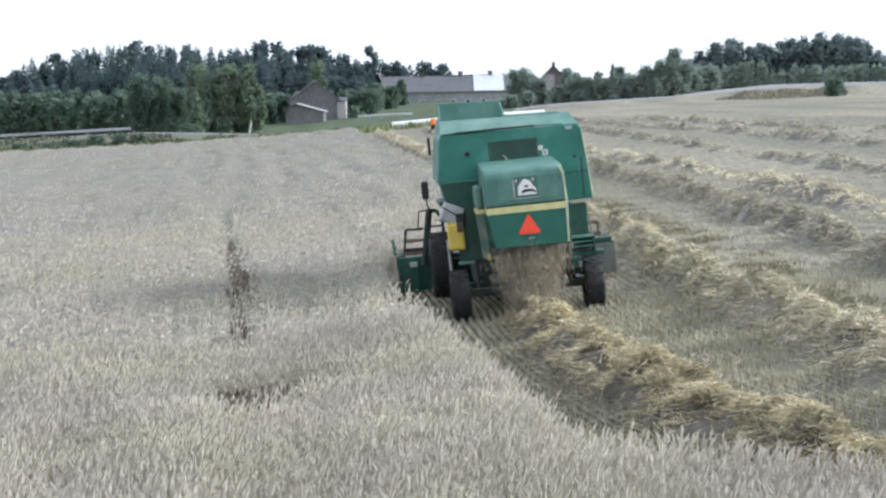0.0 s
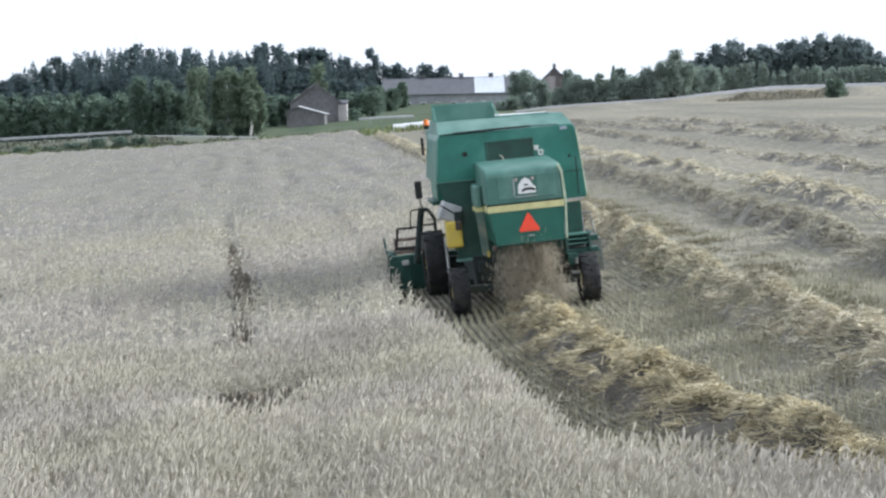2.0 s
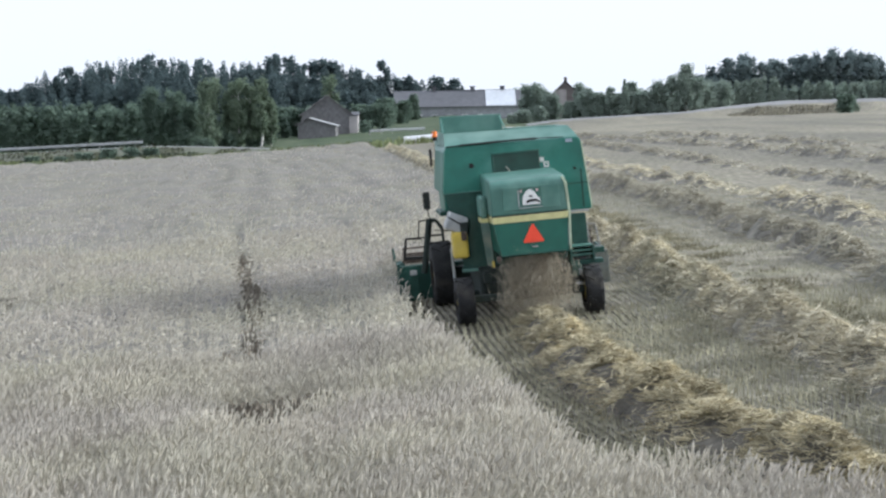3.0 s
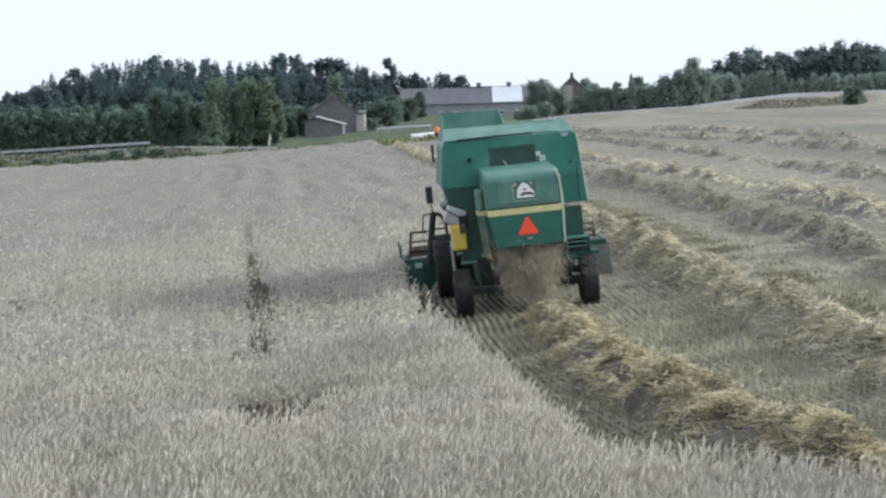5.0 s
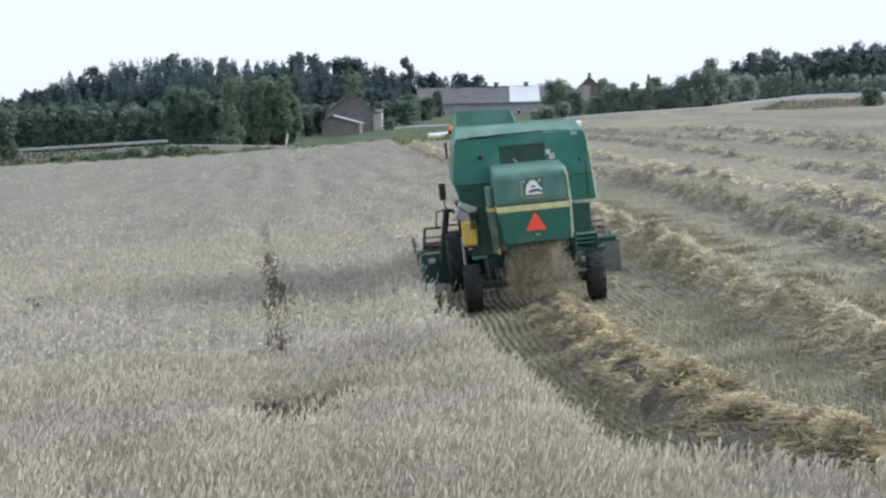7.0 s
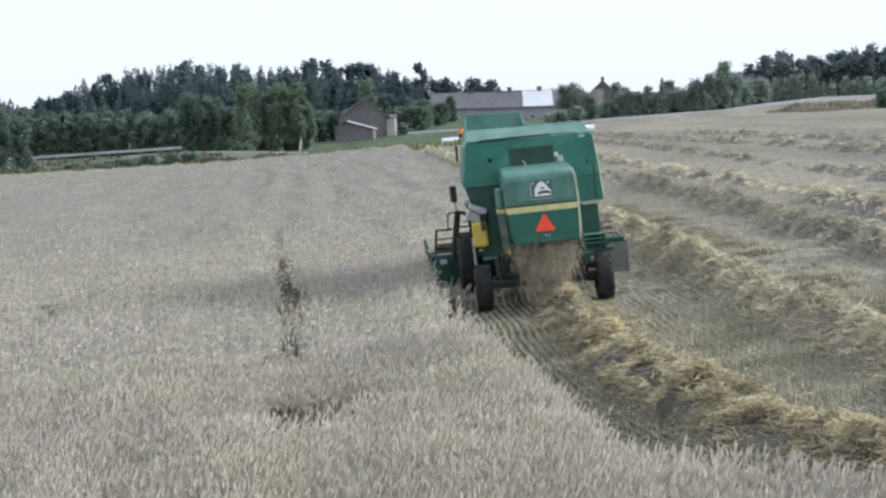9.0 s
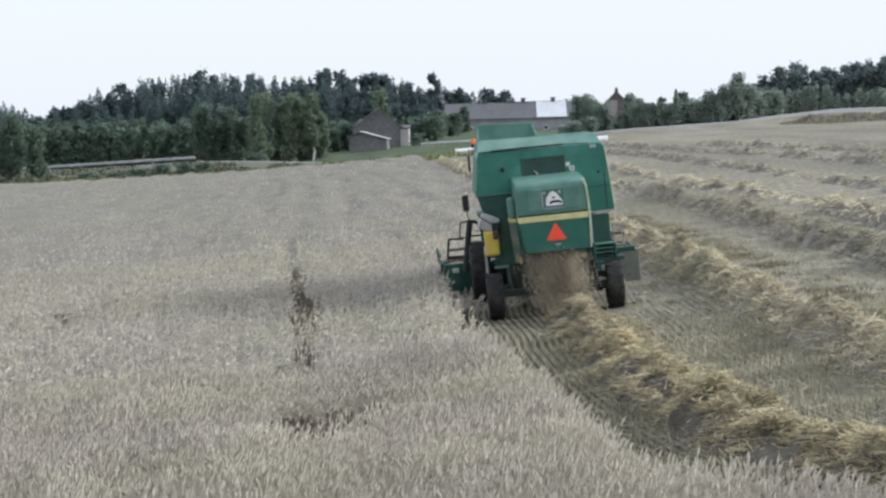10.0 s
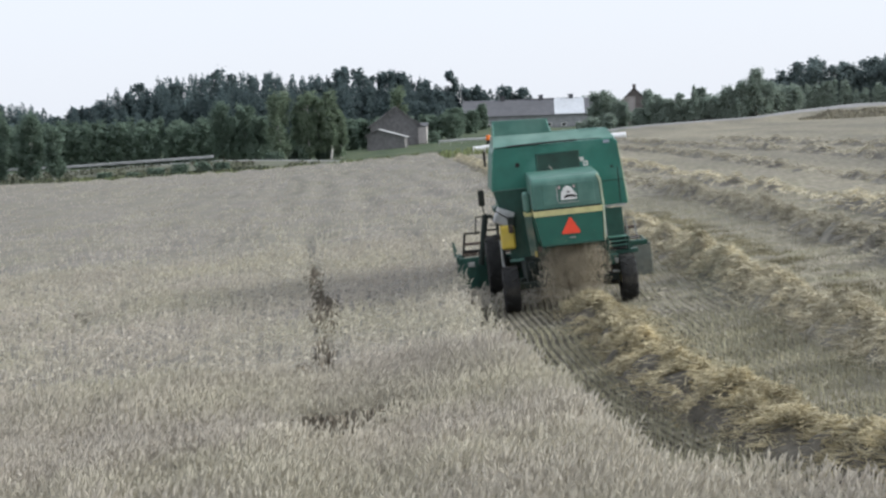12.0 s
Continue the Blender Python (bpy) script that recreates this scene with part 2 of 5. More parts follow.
# ---- ground ----
def ground_material():
    m = bpy.data.materials.new("field_and_grass")
    m.use_nodes = True
    n, l = m.node_tree.nodes, m.node_tree.links
    b = n["Principled BSDF"]
    b.inputs["Roughness"].default_value = 0.95
    b.inputs["Specular IOR Level"].default_value = 0.15
    co = n.new("ShaderNodeTexCoord")

    def noisy(scale, detail=4.0, stretch=None):
        t = n.new("ShaderNodeTexNoise")
        t.inputs["Scale"].default_value, t.inputs["Detail"].default_value = scale, detail
        if stretch:
            mp = n.new("ShaderNodeMapping")
            mp.inputs["Rotation"].default_value, mp.inputs["Scale"].default_value = (0, 0, radians(-4)), stretch
            l.new(co.outputs["Object"], mp.inputs["Vector"])
            l.new(mp.outputs["Vector"], t.inputs["Vector"])
        else:
            l.new(co.outputs["Object"], t.inputs["Vector"])
        return t.outputs["Fac"]

    def ramp(value, stops):
        r = n.new("ShaderNodeValToRGB")
        while len(r.color_ramp.elements) < len(stops):
            r.color_ramp.elements.new(0.5)
        for el, (p, c) in zip(r.color_ramp.elements, stops):
            el.position, el.color = p, (*c, 1)
        l.new(value, r.inputs["Fac"])
        return r.outputs["Color"]

    def mix(kind, fac, one, two):
        x = n.new("ShaderNodeMix")
        x.data_type, x.blend_type = "RGBA", kind
        if hasattr(fac, "links"):
            l.new(fac, x.inputs[0])
        else:
            x.inputs[0].default_value = fac
        l.new(one, x.inputs["A"])
        l.new(two, x.inputs["B"])
        return x.outputs["Result"]

    rows = ramp(noisy(1.0, 4, (5.0, 1.2, 1)), [(0.34, (0.192, 0.180, 0.150)), (0.5, (0.265, 0.249, 0.211)), (0.66, (0.352, 0.330, 0.282))])
    tufts = ramp(noisy(0.9, 5), [(0.42, (0.95, 0.94, 0.92)), (0.70, (0.87, 0.89, 0.76))])
    stub = mix("MULTIPLY", 1.0, rows, tufts)
    broad = ramp(noisy(0.05, 3, (3.0, 0.5, 1)), [(0.35, (0.76, 0.76, 0.76)), (0.65, (1.1, 1.08, 1.03))])
    stub = mix("MULTIPLY", 1.0, stub, broad)
    grass = ramp(noisy(0.25, 6), [(0.3, (0.05, 0.07, 0.042)), (0.5, (0.08, 0.108, 0.06)), (0.75, (0.135, 0.145, 0.09))])
    sep = n.new("ShaderNodeSeparateXYZ")
    l.new(co.outputs["Object"], sep.inputs[0])
    # the far margin of the field, oblique and a little ragged
    slant = n.new("ShaderNodeMath")
    slant.operation, slant.inputs[1].default_value = "MULTIPLY", -3.5
    l.new(sep.outputs["X"], slant.inputs[0])
    s2 = n.new("ShaderNodeMath")
    s2.operation = "ADD"
    l.new(sep.outputs["Y"], s2.inputs[0])
    l.new(slant.outputs[0], s2.inputs[1])
    rag = n.new("ShaderNodeMath")
    rag.operation, rag.inputs[1].default_value = "MULTIPLY", 8.0
    l.new(noisy(0.3, 3), rag.inputs[0])
    s3 = n.new("ShaderNodeMath")
    s3.operation = "ADD"
    l.new(s2.outputs[0], s3.inputs[0])
    l.new(rag.outputs[0], s3.inputs[1])
    edge = n.new("ShaderNodeMapRange")
    edge.inputs["From Min"].default_value, edge.inputs["From Max"].default_value = 207, 213
    l.new(s3.outputs[0], edge.inputs["Value"])
    l.new(mix("MIX", edge.outputs["Result"], stub, grass), b.inputs["Base Color"])
    bump = n.new("ShaderNodeBump")
    bump.inputs["Strength"].default_value, bump.inputs["Distance"].default_value = 0.8, 0.06
    l.new(noisy(5.0, 5, (2.2, 0.5, 1)), bump.inputs["Height"])
    l.new(bump.outputs["Normal"], b.inputs["Normal"])
    return m


def spread(near, far, step, grow):
    out = [near]
    while out[-1] < far:
        out.append(out[-1] + step)
        step *= grow
    return out


side = spread(0, 3000, 0.5, 1.045)
gx = np.array([-a for a in reversed(side[1:])] + side)
gy = np.array([-a for a in reversed(spread(0, 600, 3, 1.3)[1:])] + list(np.arange(0, 60, 0.6)) + spread(60, 4500, 1.5, 1.03))
v, f = grid_sheet(gx, gy, land)
ground = tagged(build("ground", v, f, ground_material(), True), "pale stubble field with rows, running into green verge grass", "field", kind="structure")

# ---- standing crop ----
CUT = ((16.25, 1.58), (16.55, 1.46), (17.5, 1.32), (18.7, 1.17), (20.8, 0.97), (22.7, 0.68), (24.3, 0.42), (26.3, 0.20), (28.2, -0.05),
       (31.5, -0.34), (35.0, -0.55), (39.6, -0.88))                                    # the fresh edge: y, x
OLD = ((39.6, 3.0), (87.4, 0.12), (106.6, -1.03), (132.0, -2.5), (170.0, -4.9), (190.0, -5.8))  # the edge of the round before
FIELD_END = 184.0


def crop_edge(y):
    y = np.asarray(y, float)
    one = np.interp(y, [p[0] for p in CUT], [p[1] for p in CUT])
    two = np.interp(y, [p[0] for p in OLD], [p[1] for p in OLD])
    return np.where(y < 16.25, 1.58 + (16.25 - y) / 0.95, np.where(y < 39.6, one, two))


def in_crop(x, y):
    ragged = 0.10 * (vnoise(x, y, 0.35, 3) - 0.5)
    return (x < crop_edge(y) + ragged) & (y > 8.5) & (y < FIELD_END + 0.02 * x)


def gaps(x, y):
    """Where the crop is lodged or missing: 1 in the middle of a hollow, 0 in good crop."""
    out = np.zeros_like(np.asarray(x, float))
    for cx, cy, rx, ry, turn in ((-2.25, 21.1, 0.36, 0.50, 0.2), (-1.85, 20.95, 0.42, 0.75, 0.0), (-1.42, 21.4, 0.34, 0.52, -0.4), (-2.40, 18.35, 0.26, 0.30, 0.1),
                                 (-2.66, 27.6, 0.055, 2.2, 0.11), (-2.93, 26.1, 0.09, 0.8, 0.11), (-3.30, 34.2, 0.16, 2.6, 0.11), (-4.25, 41.6, 0.14, 4.6, 0.115),
                                 (-5.35, 51.3, 0.16, 6.0, 0.115), (-11.9, 109.5, 0.10, 13.0, 0.112), (-8.9, 38.0, 0.20, 2.2, 0.12), (-9.05, 44.0, 0.16, 1.6, 0.12)):
        c, s = math.cos(turn), math.sin(turn)
        dx, dy = x - cx, y - cy
        q = ((dx * c + dy * s) / rx) ** 2 + ((dy * c - dx * s) / ry) ** 2
        out = np.maximum(out, np.exp(-q * (0.6 + 0.8 * vnoise(x, y, 0.3, 5))))
    return out


def crop_height(x, y):
    rows = vnoise(x + 0.115 * y, 0.07 * np.asarray(y), 0.62, 8) - 0.5  # drill rows running up the field
    return 0.80 + 0.10 * (vnoise(x, y, 2.6, 1) - 0.5) + 0.08 * (vnoise(x, y, 0.7, 2) - 0.5) + 0.16 * rows


def canopy_height(x, y):
    far = smooth((np.asarray(y) - 30) / 70)
    h = crop_height(x, y) * (0.70 + 0.26 * far) - (0.55 - 0.30 * (np.asarray(y) > 44)) * gaps(x, y)
    return land(x, y) + h + 0.16 * (vnoise(x, y, 0.5, 4) - 0.5) + 0.17 * far * (vnoise(np.asarray(x) + 0.115 * np.asarray(y), 0.03 * np.asarray(y), 0.6, 18) - 0.5) + 0.16 * far * (vnoise(x, y, 1.0, 4) - 0.5)


cy = np.concatenate([np.arange(8.5, 40, 0.22), np.arange(40, 80, 0.5), np.arange(80, 190, 1.2)])
cx = np.concatenate([np.arange(-75, -16, 0.9), np.arange(-16, 9, 0.25)])
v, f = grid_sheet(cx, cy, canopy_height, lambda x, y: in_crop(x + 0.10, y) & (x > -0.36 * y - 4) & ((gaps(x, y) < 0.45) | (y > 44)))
tagged(build("shaded_crop_layer", v, f, M_SHADED_CROP, True), "dense lower layer of ripe grain, beige darkened as shade between stalks", "grain crop", kind="stuff")

# a stalk: stem ribbon, a leaf, a nodding ear; one metre tall before sizing
STALK = np.array([(-0.004, 0, 0), (0.004, 0, 0), (0.004, 0.0, 0.88), (-0.003, 0.0, 0.88),
                  (0, 0, 0.70), (0.012, 0.05, 0.76), (0.0, 0.11, 0.72),
                  (0, 0, 0.86), (0.010, 0.013, 0.92), (0, 0.025, 0.912), (-0.010, 0.013, 0.92), (0, 0.003, 0.928), (0.0, 0.048, 0.992)])
STALK_F = np.array([(0, 1, 2), (0, 2, 3), (4, 5, 6), (7, 9, 8), (7, 8, 11), (7, 11, 10), (7, 10, 9), (12, 8, 9), (12, 11, 8), (12, 10, 11), (12, 9, 10)])


def stalks(name, y0, y1, per_m2, widen, label):
    x0, x1 = -0.30 * y1 - 1, 9.0
    n = int((x1 - x0) * (y1 - y0) * per_m2)
    x, y = RNG.uniform(x0, x1, n), RNG.uniform(y0, y1, n)
    ok = in_crop(x, y) & (np.abs(x) < 0.31 * y + 0.5) & (RNG.random(n) > 2.4 * gaps(x, y) ** 1.3) & (RNG.random(n) > 0.35 * (vnoise(x, y, 0.45, 6) > 0.72))
    x, y = x[ok], y[ok]
    n = len(x)
    t = turn_z(RNG.normal(-1.2, 1.4, n)) @ turn_x(RNG.normal(-0.07, 0.09, n))
    tv = STALK * (widen, widen, 1)
    h = crop_height(x, y) * RNG.normal(1.03, 0.07, n)
    v, f = scatter(tv, STALK_F, t, np.stack([x, y, land(x, y)], -1), h)
    return tagged(build(name, v, f, M_CROP), label, "grain crop", kind="stuff")


stalks("grain_stalks_near", 9.0, 26.0, 420, 1.02, "ripe pale beige ears of grain standing close together")
stalks("grain_stalks_middle", 26.0, 50.0, 46, 1.4, "ripe pale beige ears of grain, farther into the field")
stalks("grain_stalks_far", 50.0, 105.0, 6, 2.0, "ripe pale beige grain in the far part of the field")
stalks("grain_stalks_end", 105.0, 184.0, 3, 3.6, "ripe pale beige grain at the far end of the field")

# weeds and broken stalks in the hollows, coloured dark to stand for self-shade
n = 260000
y = RNG.uniform(14, 60, n)
x = RNG.uniform(-0.16, -0.02, n) * y
g_ = gaps(x, y)
ok = (g_ > 0.35) & in_crop(x, y) & (RNG.random(n) < np.clip(30 / y, 0.12, 1) * np.clip((52 - y) / 22, 0.06, 1))
x, y, g_ = x[ok], y[ok], g_[ok]
t = turn_z(RNG.uniform(0, 6.28, len(x))) @ turn_x(RNG.normal(0, 0.45, len(x)))
v, f = scatter(np.array([(-0.05, 0, 0), (0.05, 0, 0), (0.03, 0.12, 1), (-0.03, 0.12, 1)]), np.array([(0, 1, 2, 3)]), t, np.stack([x, y, land(x, y)], -1), RNG.uniform(0.3, 0.66, len(x)))
tagged(build("weeds", v, f, mat("shade_dark_weeds", (0.195, 0.175, 0.145), 0.8, vary=0.3, grain=1.0, bump=0, island=0.35, spec=0.2)), "weeds and broken stalks in gaps of the crop, darkened as shade", "weeds", kind="stuff")


# ---- small mesh tools ----
def part(name, bm, material, parent, label=""):
    """One mesh object under a thing or a part."""
    me = bpy.data.meshes.new(name)
    bmesh.ops.recalc_face_normals(bm, faces=bm.faces)
    bm.to_mesh(me)
    bm.free()
    me.materials.append(material)
    ob = new(name, me)
    ob.parent = parent
    if label:
        tagged(ob, label)
    return ob


def thing(name, x, y, z, label, category, group="", turn=0.0):
    ob = new(name)
    ob.empty_display_size = 0.2
    ob.matrix_basis = pose(x, y, z, 0, 0, turn)
    return tagged(ob, label, category, group)


def box(bm, x0, x1, y0, y1, z0, z1, m=None):
    vs = [bm.verts.new((x, y, z)) for z in (z0, z1) for x, y in ((x0, y0), (x1, y0), (x1, y1), (x0, y1))]
    for q in ((0, 3, 2, 1), (4, 5, 6, 7), (0, 1, 5, 4), (1, 2, 6, 5), (2, 3, 7, 6), (3, 0, 4, 7)):
        bm.faces.new([vs[i] for i in q])
    if m is not None:
        bmesh.ops.transform(bm, matrix=m, verts=vs)
    return vs


def prism(bm, outline, axis, lo, hi):
    """A solid from an outline in the plane across one axis."""
    def at(p, a):
        return {"x": (a, p[0], p[1]), "y": (p[0], a, p[1]), "z": (p[0], p[1], a)}[axis]
    one, two = [bm.verts.new(at(p, lo)) for p in outline], [bm.verts.new(at(p, hi)) for p in outline]
    bm.faces.new(one)
    bm.faces.new(two[::-1])
    for i in range(len(one)):
        j = (i + 1) % len(one)
        bm.faces.new((one[i], two[i], two[j], one[j]))
    return one + two


def tube(bm, p, q, r, n=8, r2=None):
    p, q = Vector(p), Vector(q)
    d = q - p
    m = Matrix.Translation((p + q) / 2) @ d.to_track_quat("Z", "Y").to_matrix().to_4x4()
    return bmesh.ops.create_cone(bm, cap_ends=True, segments=n, radius1=r, radius2=r if r2 is None else r2, depth=d.length, matrix=m)["verts"]


def rounded(bm, w, n=2):
    bmesh.ops.bevel(bm, geom=list(bm.edges), offset=w, segments=n, affect="EDGES", profile=0.5)
    return bm


def simple(name, parent, material, solids, bevel=0.0, label=""):
    """A part from boxes (6 numbers) and tubes (two points and a radius)."""
    bm = bmesh.new()
    for s in solids:
        if len(s) == 6:
            box(bm, *s)
        else:
            tube(bm, *s)
    if bevel:
        rounded(bm, bevel, 1)
    return part(name, bm, material, parent, label)


M_CHAFF = mat("falling_straw", (0.44, 0.395, 0.31), 0.8, vary=0.12, grain=3, bump=0, island=0.12, spec=0.2, through_light=0.3)

M_TRIM = mat("pale_trim", (0.46, 0.52, 0.37), 0.5, vary=0.2, grain=9, bump=0.03, dust=0.2)
M_PLATE = mat("dusty_plate", (0.15, 0.165, 0.15), 0.7, vary=0.2, dust=0.5, dust_colour=(0.2, 0.2, 0.16))

# ---- stubble ----
ROW2 = ((13.0, 6.9), (23.0, 5.88), (26.2, 5.58), (28.8, 5.38), (32.1, 5.16), (36.3, 4.88), (41.6, 4.64), (47.0, 4.33), (87.0, 2.2), (106.0, 1.0), (132.0, -0.6), (178.0, -3.2))
ROW3 = ((20.0, 9.2), (33.5, 8.62), (43.7, 8.32), (50.0, 8.2), (59.0, 7.95), (67.0, 7.6), (100.0, 5.8), (178.0, 1.2))
ROW4 = ((28.0, 11.6), (43.0, 10.9), (55.0, 10.8), (64.0, 10.5), (73.0, 9.8), (110.0, 8.0), (178.0, 4.4))
ROW5 = ((36.0, 15.0), (58.0, 14.5), (71.0, 14.0), (91.5, 13.6), (128.0, 12.4), (178.0, 8.8))
ROW6 = ((45.0, 19.4), (76.0, 18.9), (105.0, 18.0), (129.0, 15.8), (178.0, 12.8))
ROW7 = ((60.0, 24.5), (90.0, 22.8), (120.0, 20.5), (150.0, 18.5))
ROW1 = ((12.5, 7.4), (14.5, 5.45), (16.0, 4.6), (17.1, 4.2), (18.0, 3.86), (19.0, 3.52), (20.3, 3.14), (22.2, 2.80), (24.3, 2.48), (27.5, 2.18), (29.8, 2.0), (31.2, 1.98), (34.5, 1.66))


def along(path, y):
    return np.interp(y, [p[0] for p in path], [p[1] for p in path])


def stubble(name, y0, y1, step, width, tall):
    xs = np.arange(-9.0, 12.0, 0.13)
    ys = np.arange(y0, y1, step)
    X, Y = np.meshgrid(xs, ys)
    x, y = X.ravel(), Y.ravel()
    y = y + RNG.uniform(-step, step, len(y))
    x = x + np.where(x < 4.2, along(ROW1, y), along(ROW2, y) - 3.0) + RNG.normal(0, 0.014, len(x)) - 1.0
    ok = ~in_crop(x - 0.06, y) & (np.abs(x) < 0.34 * y) & (x < 17) & (RNG.random(len(x)) > 0.15)
    x, y = x[ok], y[ok]
    n = len(x)
    tv = np.array([(-0.5 * width, 0, -0.02), (0.5 * width, 0, -0.02), (0.5 * width, 0.01, 1), (-0.5 * width, 0.01, 1)])
    tv[:, :2] /= 0.14
    t = turn_z(RNG.uniform(-0.9, 0.9, n)) @ turn_x(RNG.normal(0, 0.25, n))
    v, f = scatter(tv, np.array([(0, 1, 2, 3)]), t, np.stack([x, y, land(x, y)], -1), RNG.uniform(0.5, 1.0, n) * tall)
    return tagged(build(name, v, f, M_STUBBLE), "short cut stalks in rows on the mown field", "stubble", kind="stuff")


stubble("stubble_near", 12.5, 32.0, 0.030, 0.012, 0.12)
stubble("stubble_middle", 32.0, 70.0, 0.10, 0.022, 0.065)

# bare soil showing between the rows of stubble, its colour deepened for shade
def soil_rows():
    vs, fs, at = [], [], 0
    ys = np.arange(12.6, 46.0, 0.22)
    for k in range(44):
        off = -2.1 + 0.13 * k
        blend = smooth((off - 1.0) / 2.4)
        x = (along(ROW1, ys) + off) * (1 - blend) + (along(ROW2, ys) + off - 3.1) * blend
        # wider on the left, standing for shade beside the crop as well
        half = (0.018 + 0.040 * (off < 0.1)) * (0.35 + 1.1 * vnoise(x, ys, 0.5, 12)) * (vnoise(x, ys, 1.6, 13) > 0.22) * (1 - 0.75 * smooth((ys - 24) / 18))
        ok = ~in_crop(x - 0.1, ys) & (x < 12) & (half > 0.008)
        z = land(x, ys) + 0.006
        v = np.stack([np.stack([x - half, ys, z], -1), np.stack([x + half, ys, z], -1)], 1).reshape(-1, 3)
        i = np.where(ok[:-1] & ok[1:])[0]
        fs.append(np.stack([2 * i, 2 * i + 1, 2 * i + 3, 2 * i + 2], -1) + at)
        vs.append(v)
        at += len(v)
    m = mat("soil_and_shade", (0.085, 0.078, 0.06), 0.95, vary=0.35, grain=4.0, bump=0.6, bump_scale=30, spec=0.1)
    return tagged(build("soil_rows", np.concatenate(vs), np.concatenate(fs), m), "dark soil and painted shade between rows of stubble", "soil", kind="stuff")


soil_rows()

# ---- windrows of straw ----
STRAND = np.array([(-0.5, -0.5, 0), (-0.5, 0.5, 0), (0.0, 0.5, 0.10), (0.0, -0.5, 0.10), (0.5, 0.5, -0.02), (0.5, -0.5, -0.02)])
STRAND_F = np.array([(0, 3, 2, 1), (3, 5, 4, 2)])


def clumped(y, seed):
    """Old rows lie in broken clumps: 1 within a clump, 0 where the row is all but gone."""
    return smooth((0.12 * (seed == 31) + 0.6 * vnoise(0 * y, y, 1.9, seed + 4) + 0.4 * vnoise(0 * y, y, 0.8, seed + 5) - 0.40) / 0.24)


def heap_profile(u, y, wide, high, seed):
    lump = 0.22 + 1.25 * vnoise(u * 1.0, y, 0.62, seed) + 1.0 * (vnoise(u, y, 0.283, seed + 1) - 0.5)
    edge = wide * (0.8 + 0.45 * vnoise(0 * u, y, 1.1, seed + 2))
    if seed == 11:
        high = high * (0.45 + 0.55 * smooth((y - 13) / 8)) * (1 - 0.25 * smooth((y - 25) / 4))  # pressed low at its old end
    if seed > 30:
        high = high * (0.06 + 1.1 * clumped(y, seed))
    return high * lump * np.clip(1 - (np.abs(u) / edge) ** 1.8, 0, 1)


def strands(path, y0, y1, per_m, wide, high, seed, width, long, rng):
    n = int((y1 - y0) * per_m)
    y = rng.uniform(y0, y1, n)
    u = np.clip(rng.normal(0, 0.46, n), -1.3, 1.3) * wide
    u = np.where(u > 0, u * 1.3, u)
    # thinned on the left flank and hollows, where the shade-coloured core shows
    keep = rng.random(n) > np.where(u < -0.2 * wide, 0.2 if seed == 21 else 0.45, 0.0) + 0.5 * ((vnoise(u, y, 0.42, seed + 7) > 0.62) & (u < 0.1 * wide))
    if seed > 30:
        keep &= rng.random(n) < 0.10 + 1.1 * clumped(y, seed)
    u, y = u[keep], y[keep]
    n = len(u)
    x = along(path, y) + u
    z = land(x, y) + heap_profile(u, y, wide, high, seed) + np.abs(rng.normal(0, 0.035, n))
    t = turn_z(rng.uniform(0, 6.28, n)) @ turn_x(rng.uniform(0, 6.28, n))
    tilt = rng.normal(0, 0.42, n)
    c, s, o, i = np.cos(tilt), np.sin(tilt), np.zeros(n), np.ones(n)
    t = t @ np.stack([np.stack([c, o, s], -1), np.stack([o, i, o], -1), np.stack([-s, o, c], -1)], -2)
    size = rng.uniform(0.5, 1.2, n) * long
    tv = STRAND * (1, width / long, 1)
    return scatter(tv, STRAND_F, t, np.stack([x, y, z], -1), size)


def heap(path, y0, y1, wide, high, seed):
    us = np.linspace(-1.15, 1.15, 13) * wide
    ys = np.arange(y0, y1 + 0.01, 0.16 if y1 < 60 else 0.3)
    U, Y = np.meshgrid(us, ys)
    X = along(path, Y) + U
    Z = land(X, Y) + heap_profile(U, Y, wide, high, seed) * 0.9 - 0.03
    v = np.stack([X, Y, Z], -1).reshape(-1, 3)
    k = (np.arange(len(ys) - 1)[:, None] * 13 + np.arange(12)[None]).ravel()
    return v, np.stack([k, k + 1, k + 14, k + 13], -1)


def windrow(path, y0, y1, per_m, wide, high, seed, width, long, material, label):
    v, f = heap(path, y0, y1, wide, high, seed)
    v2, f2 = strands(path, y0, y1, per_m, wide, high, seed, width, long, np.random.default_rng(seed))
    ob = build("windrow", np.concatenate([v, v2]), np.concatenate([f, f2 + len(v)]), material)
    ob.data.materials.append(M_OLD_SHADE_CORE if seed > 30 else M_MID_SHADE_CORE if seed > 20 else M_SHADE_CORE)
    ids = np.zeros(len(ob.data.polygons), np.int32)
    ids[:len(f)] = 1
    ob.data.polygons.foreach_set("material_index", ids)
    return tagged(ob, label, "straw windrow", "windrows on the field", kind="stuff")


windrow(ROW1, 12.6, 28.9, 3000, 0.62, 0.40, 11, 0.010, 0.21, M_STRAW, "fresh golden straw lying in a loose fluffy row")
windrow(ROW2, 13.2, 52.0, 2000, 0.60, 0.44, 21, 0.013, 0.22, M_PALESTRAW, "dry yellow straw lying in a long loose row")
windrow(ROW2, 52.0, 178.0, 150, 0.50, 0.36, 22, 0.03, 0.4, M_PALESTRAW, "dry yellow straw row along the crop edge, far off")
windrow(ROW3, 20.5, 75.0, 800, 0.55, 0.36, 31, 0.016, 0.25, M_OLDSTRAW, "dry yellow straw row with dark shaded flank")
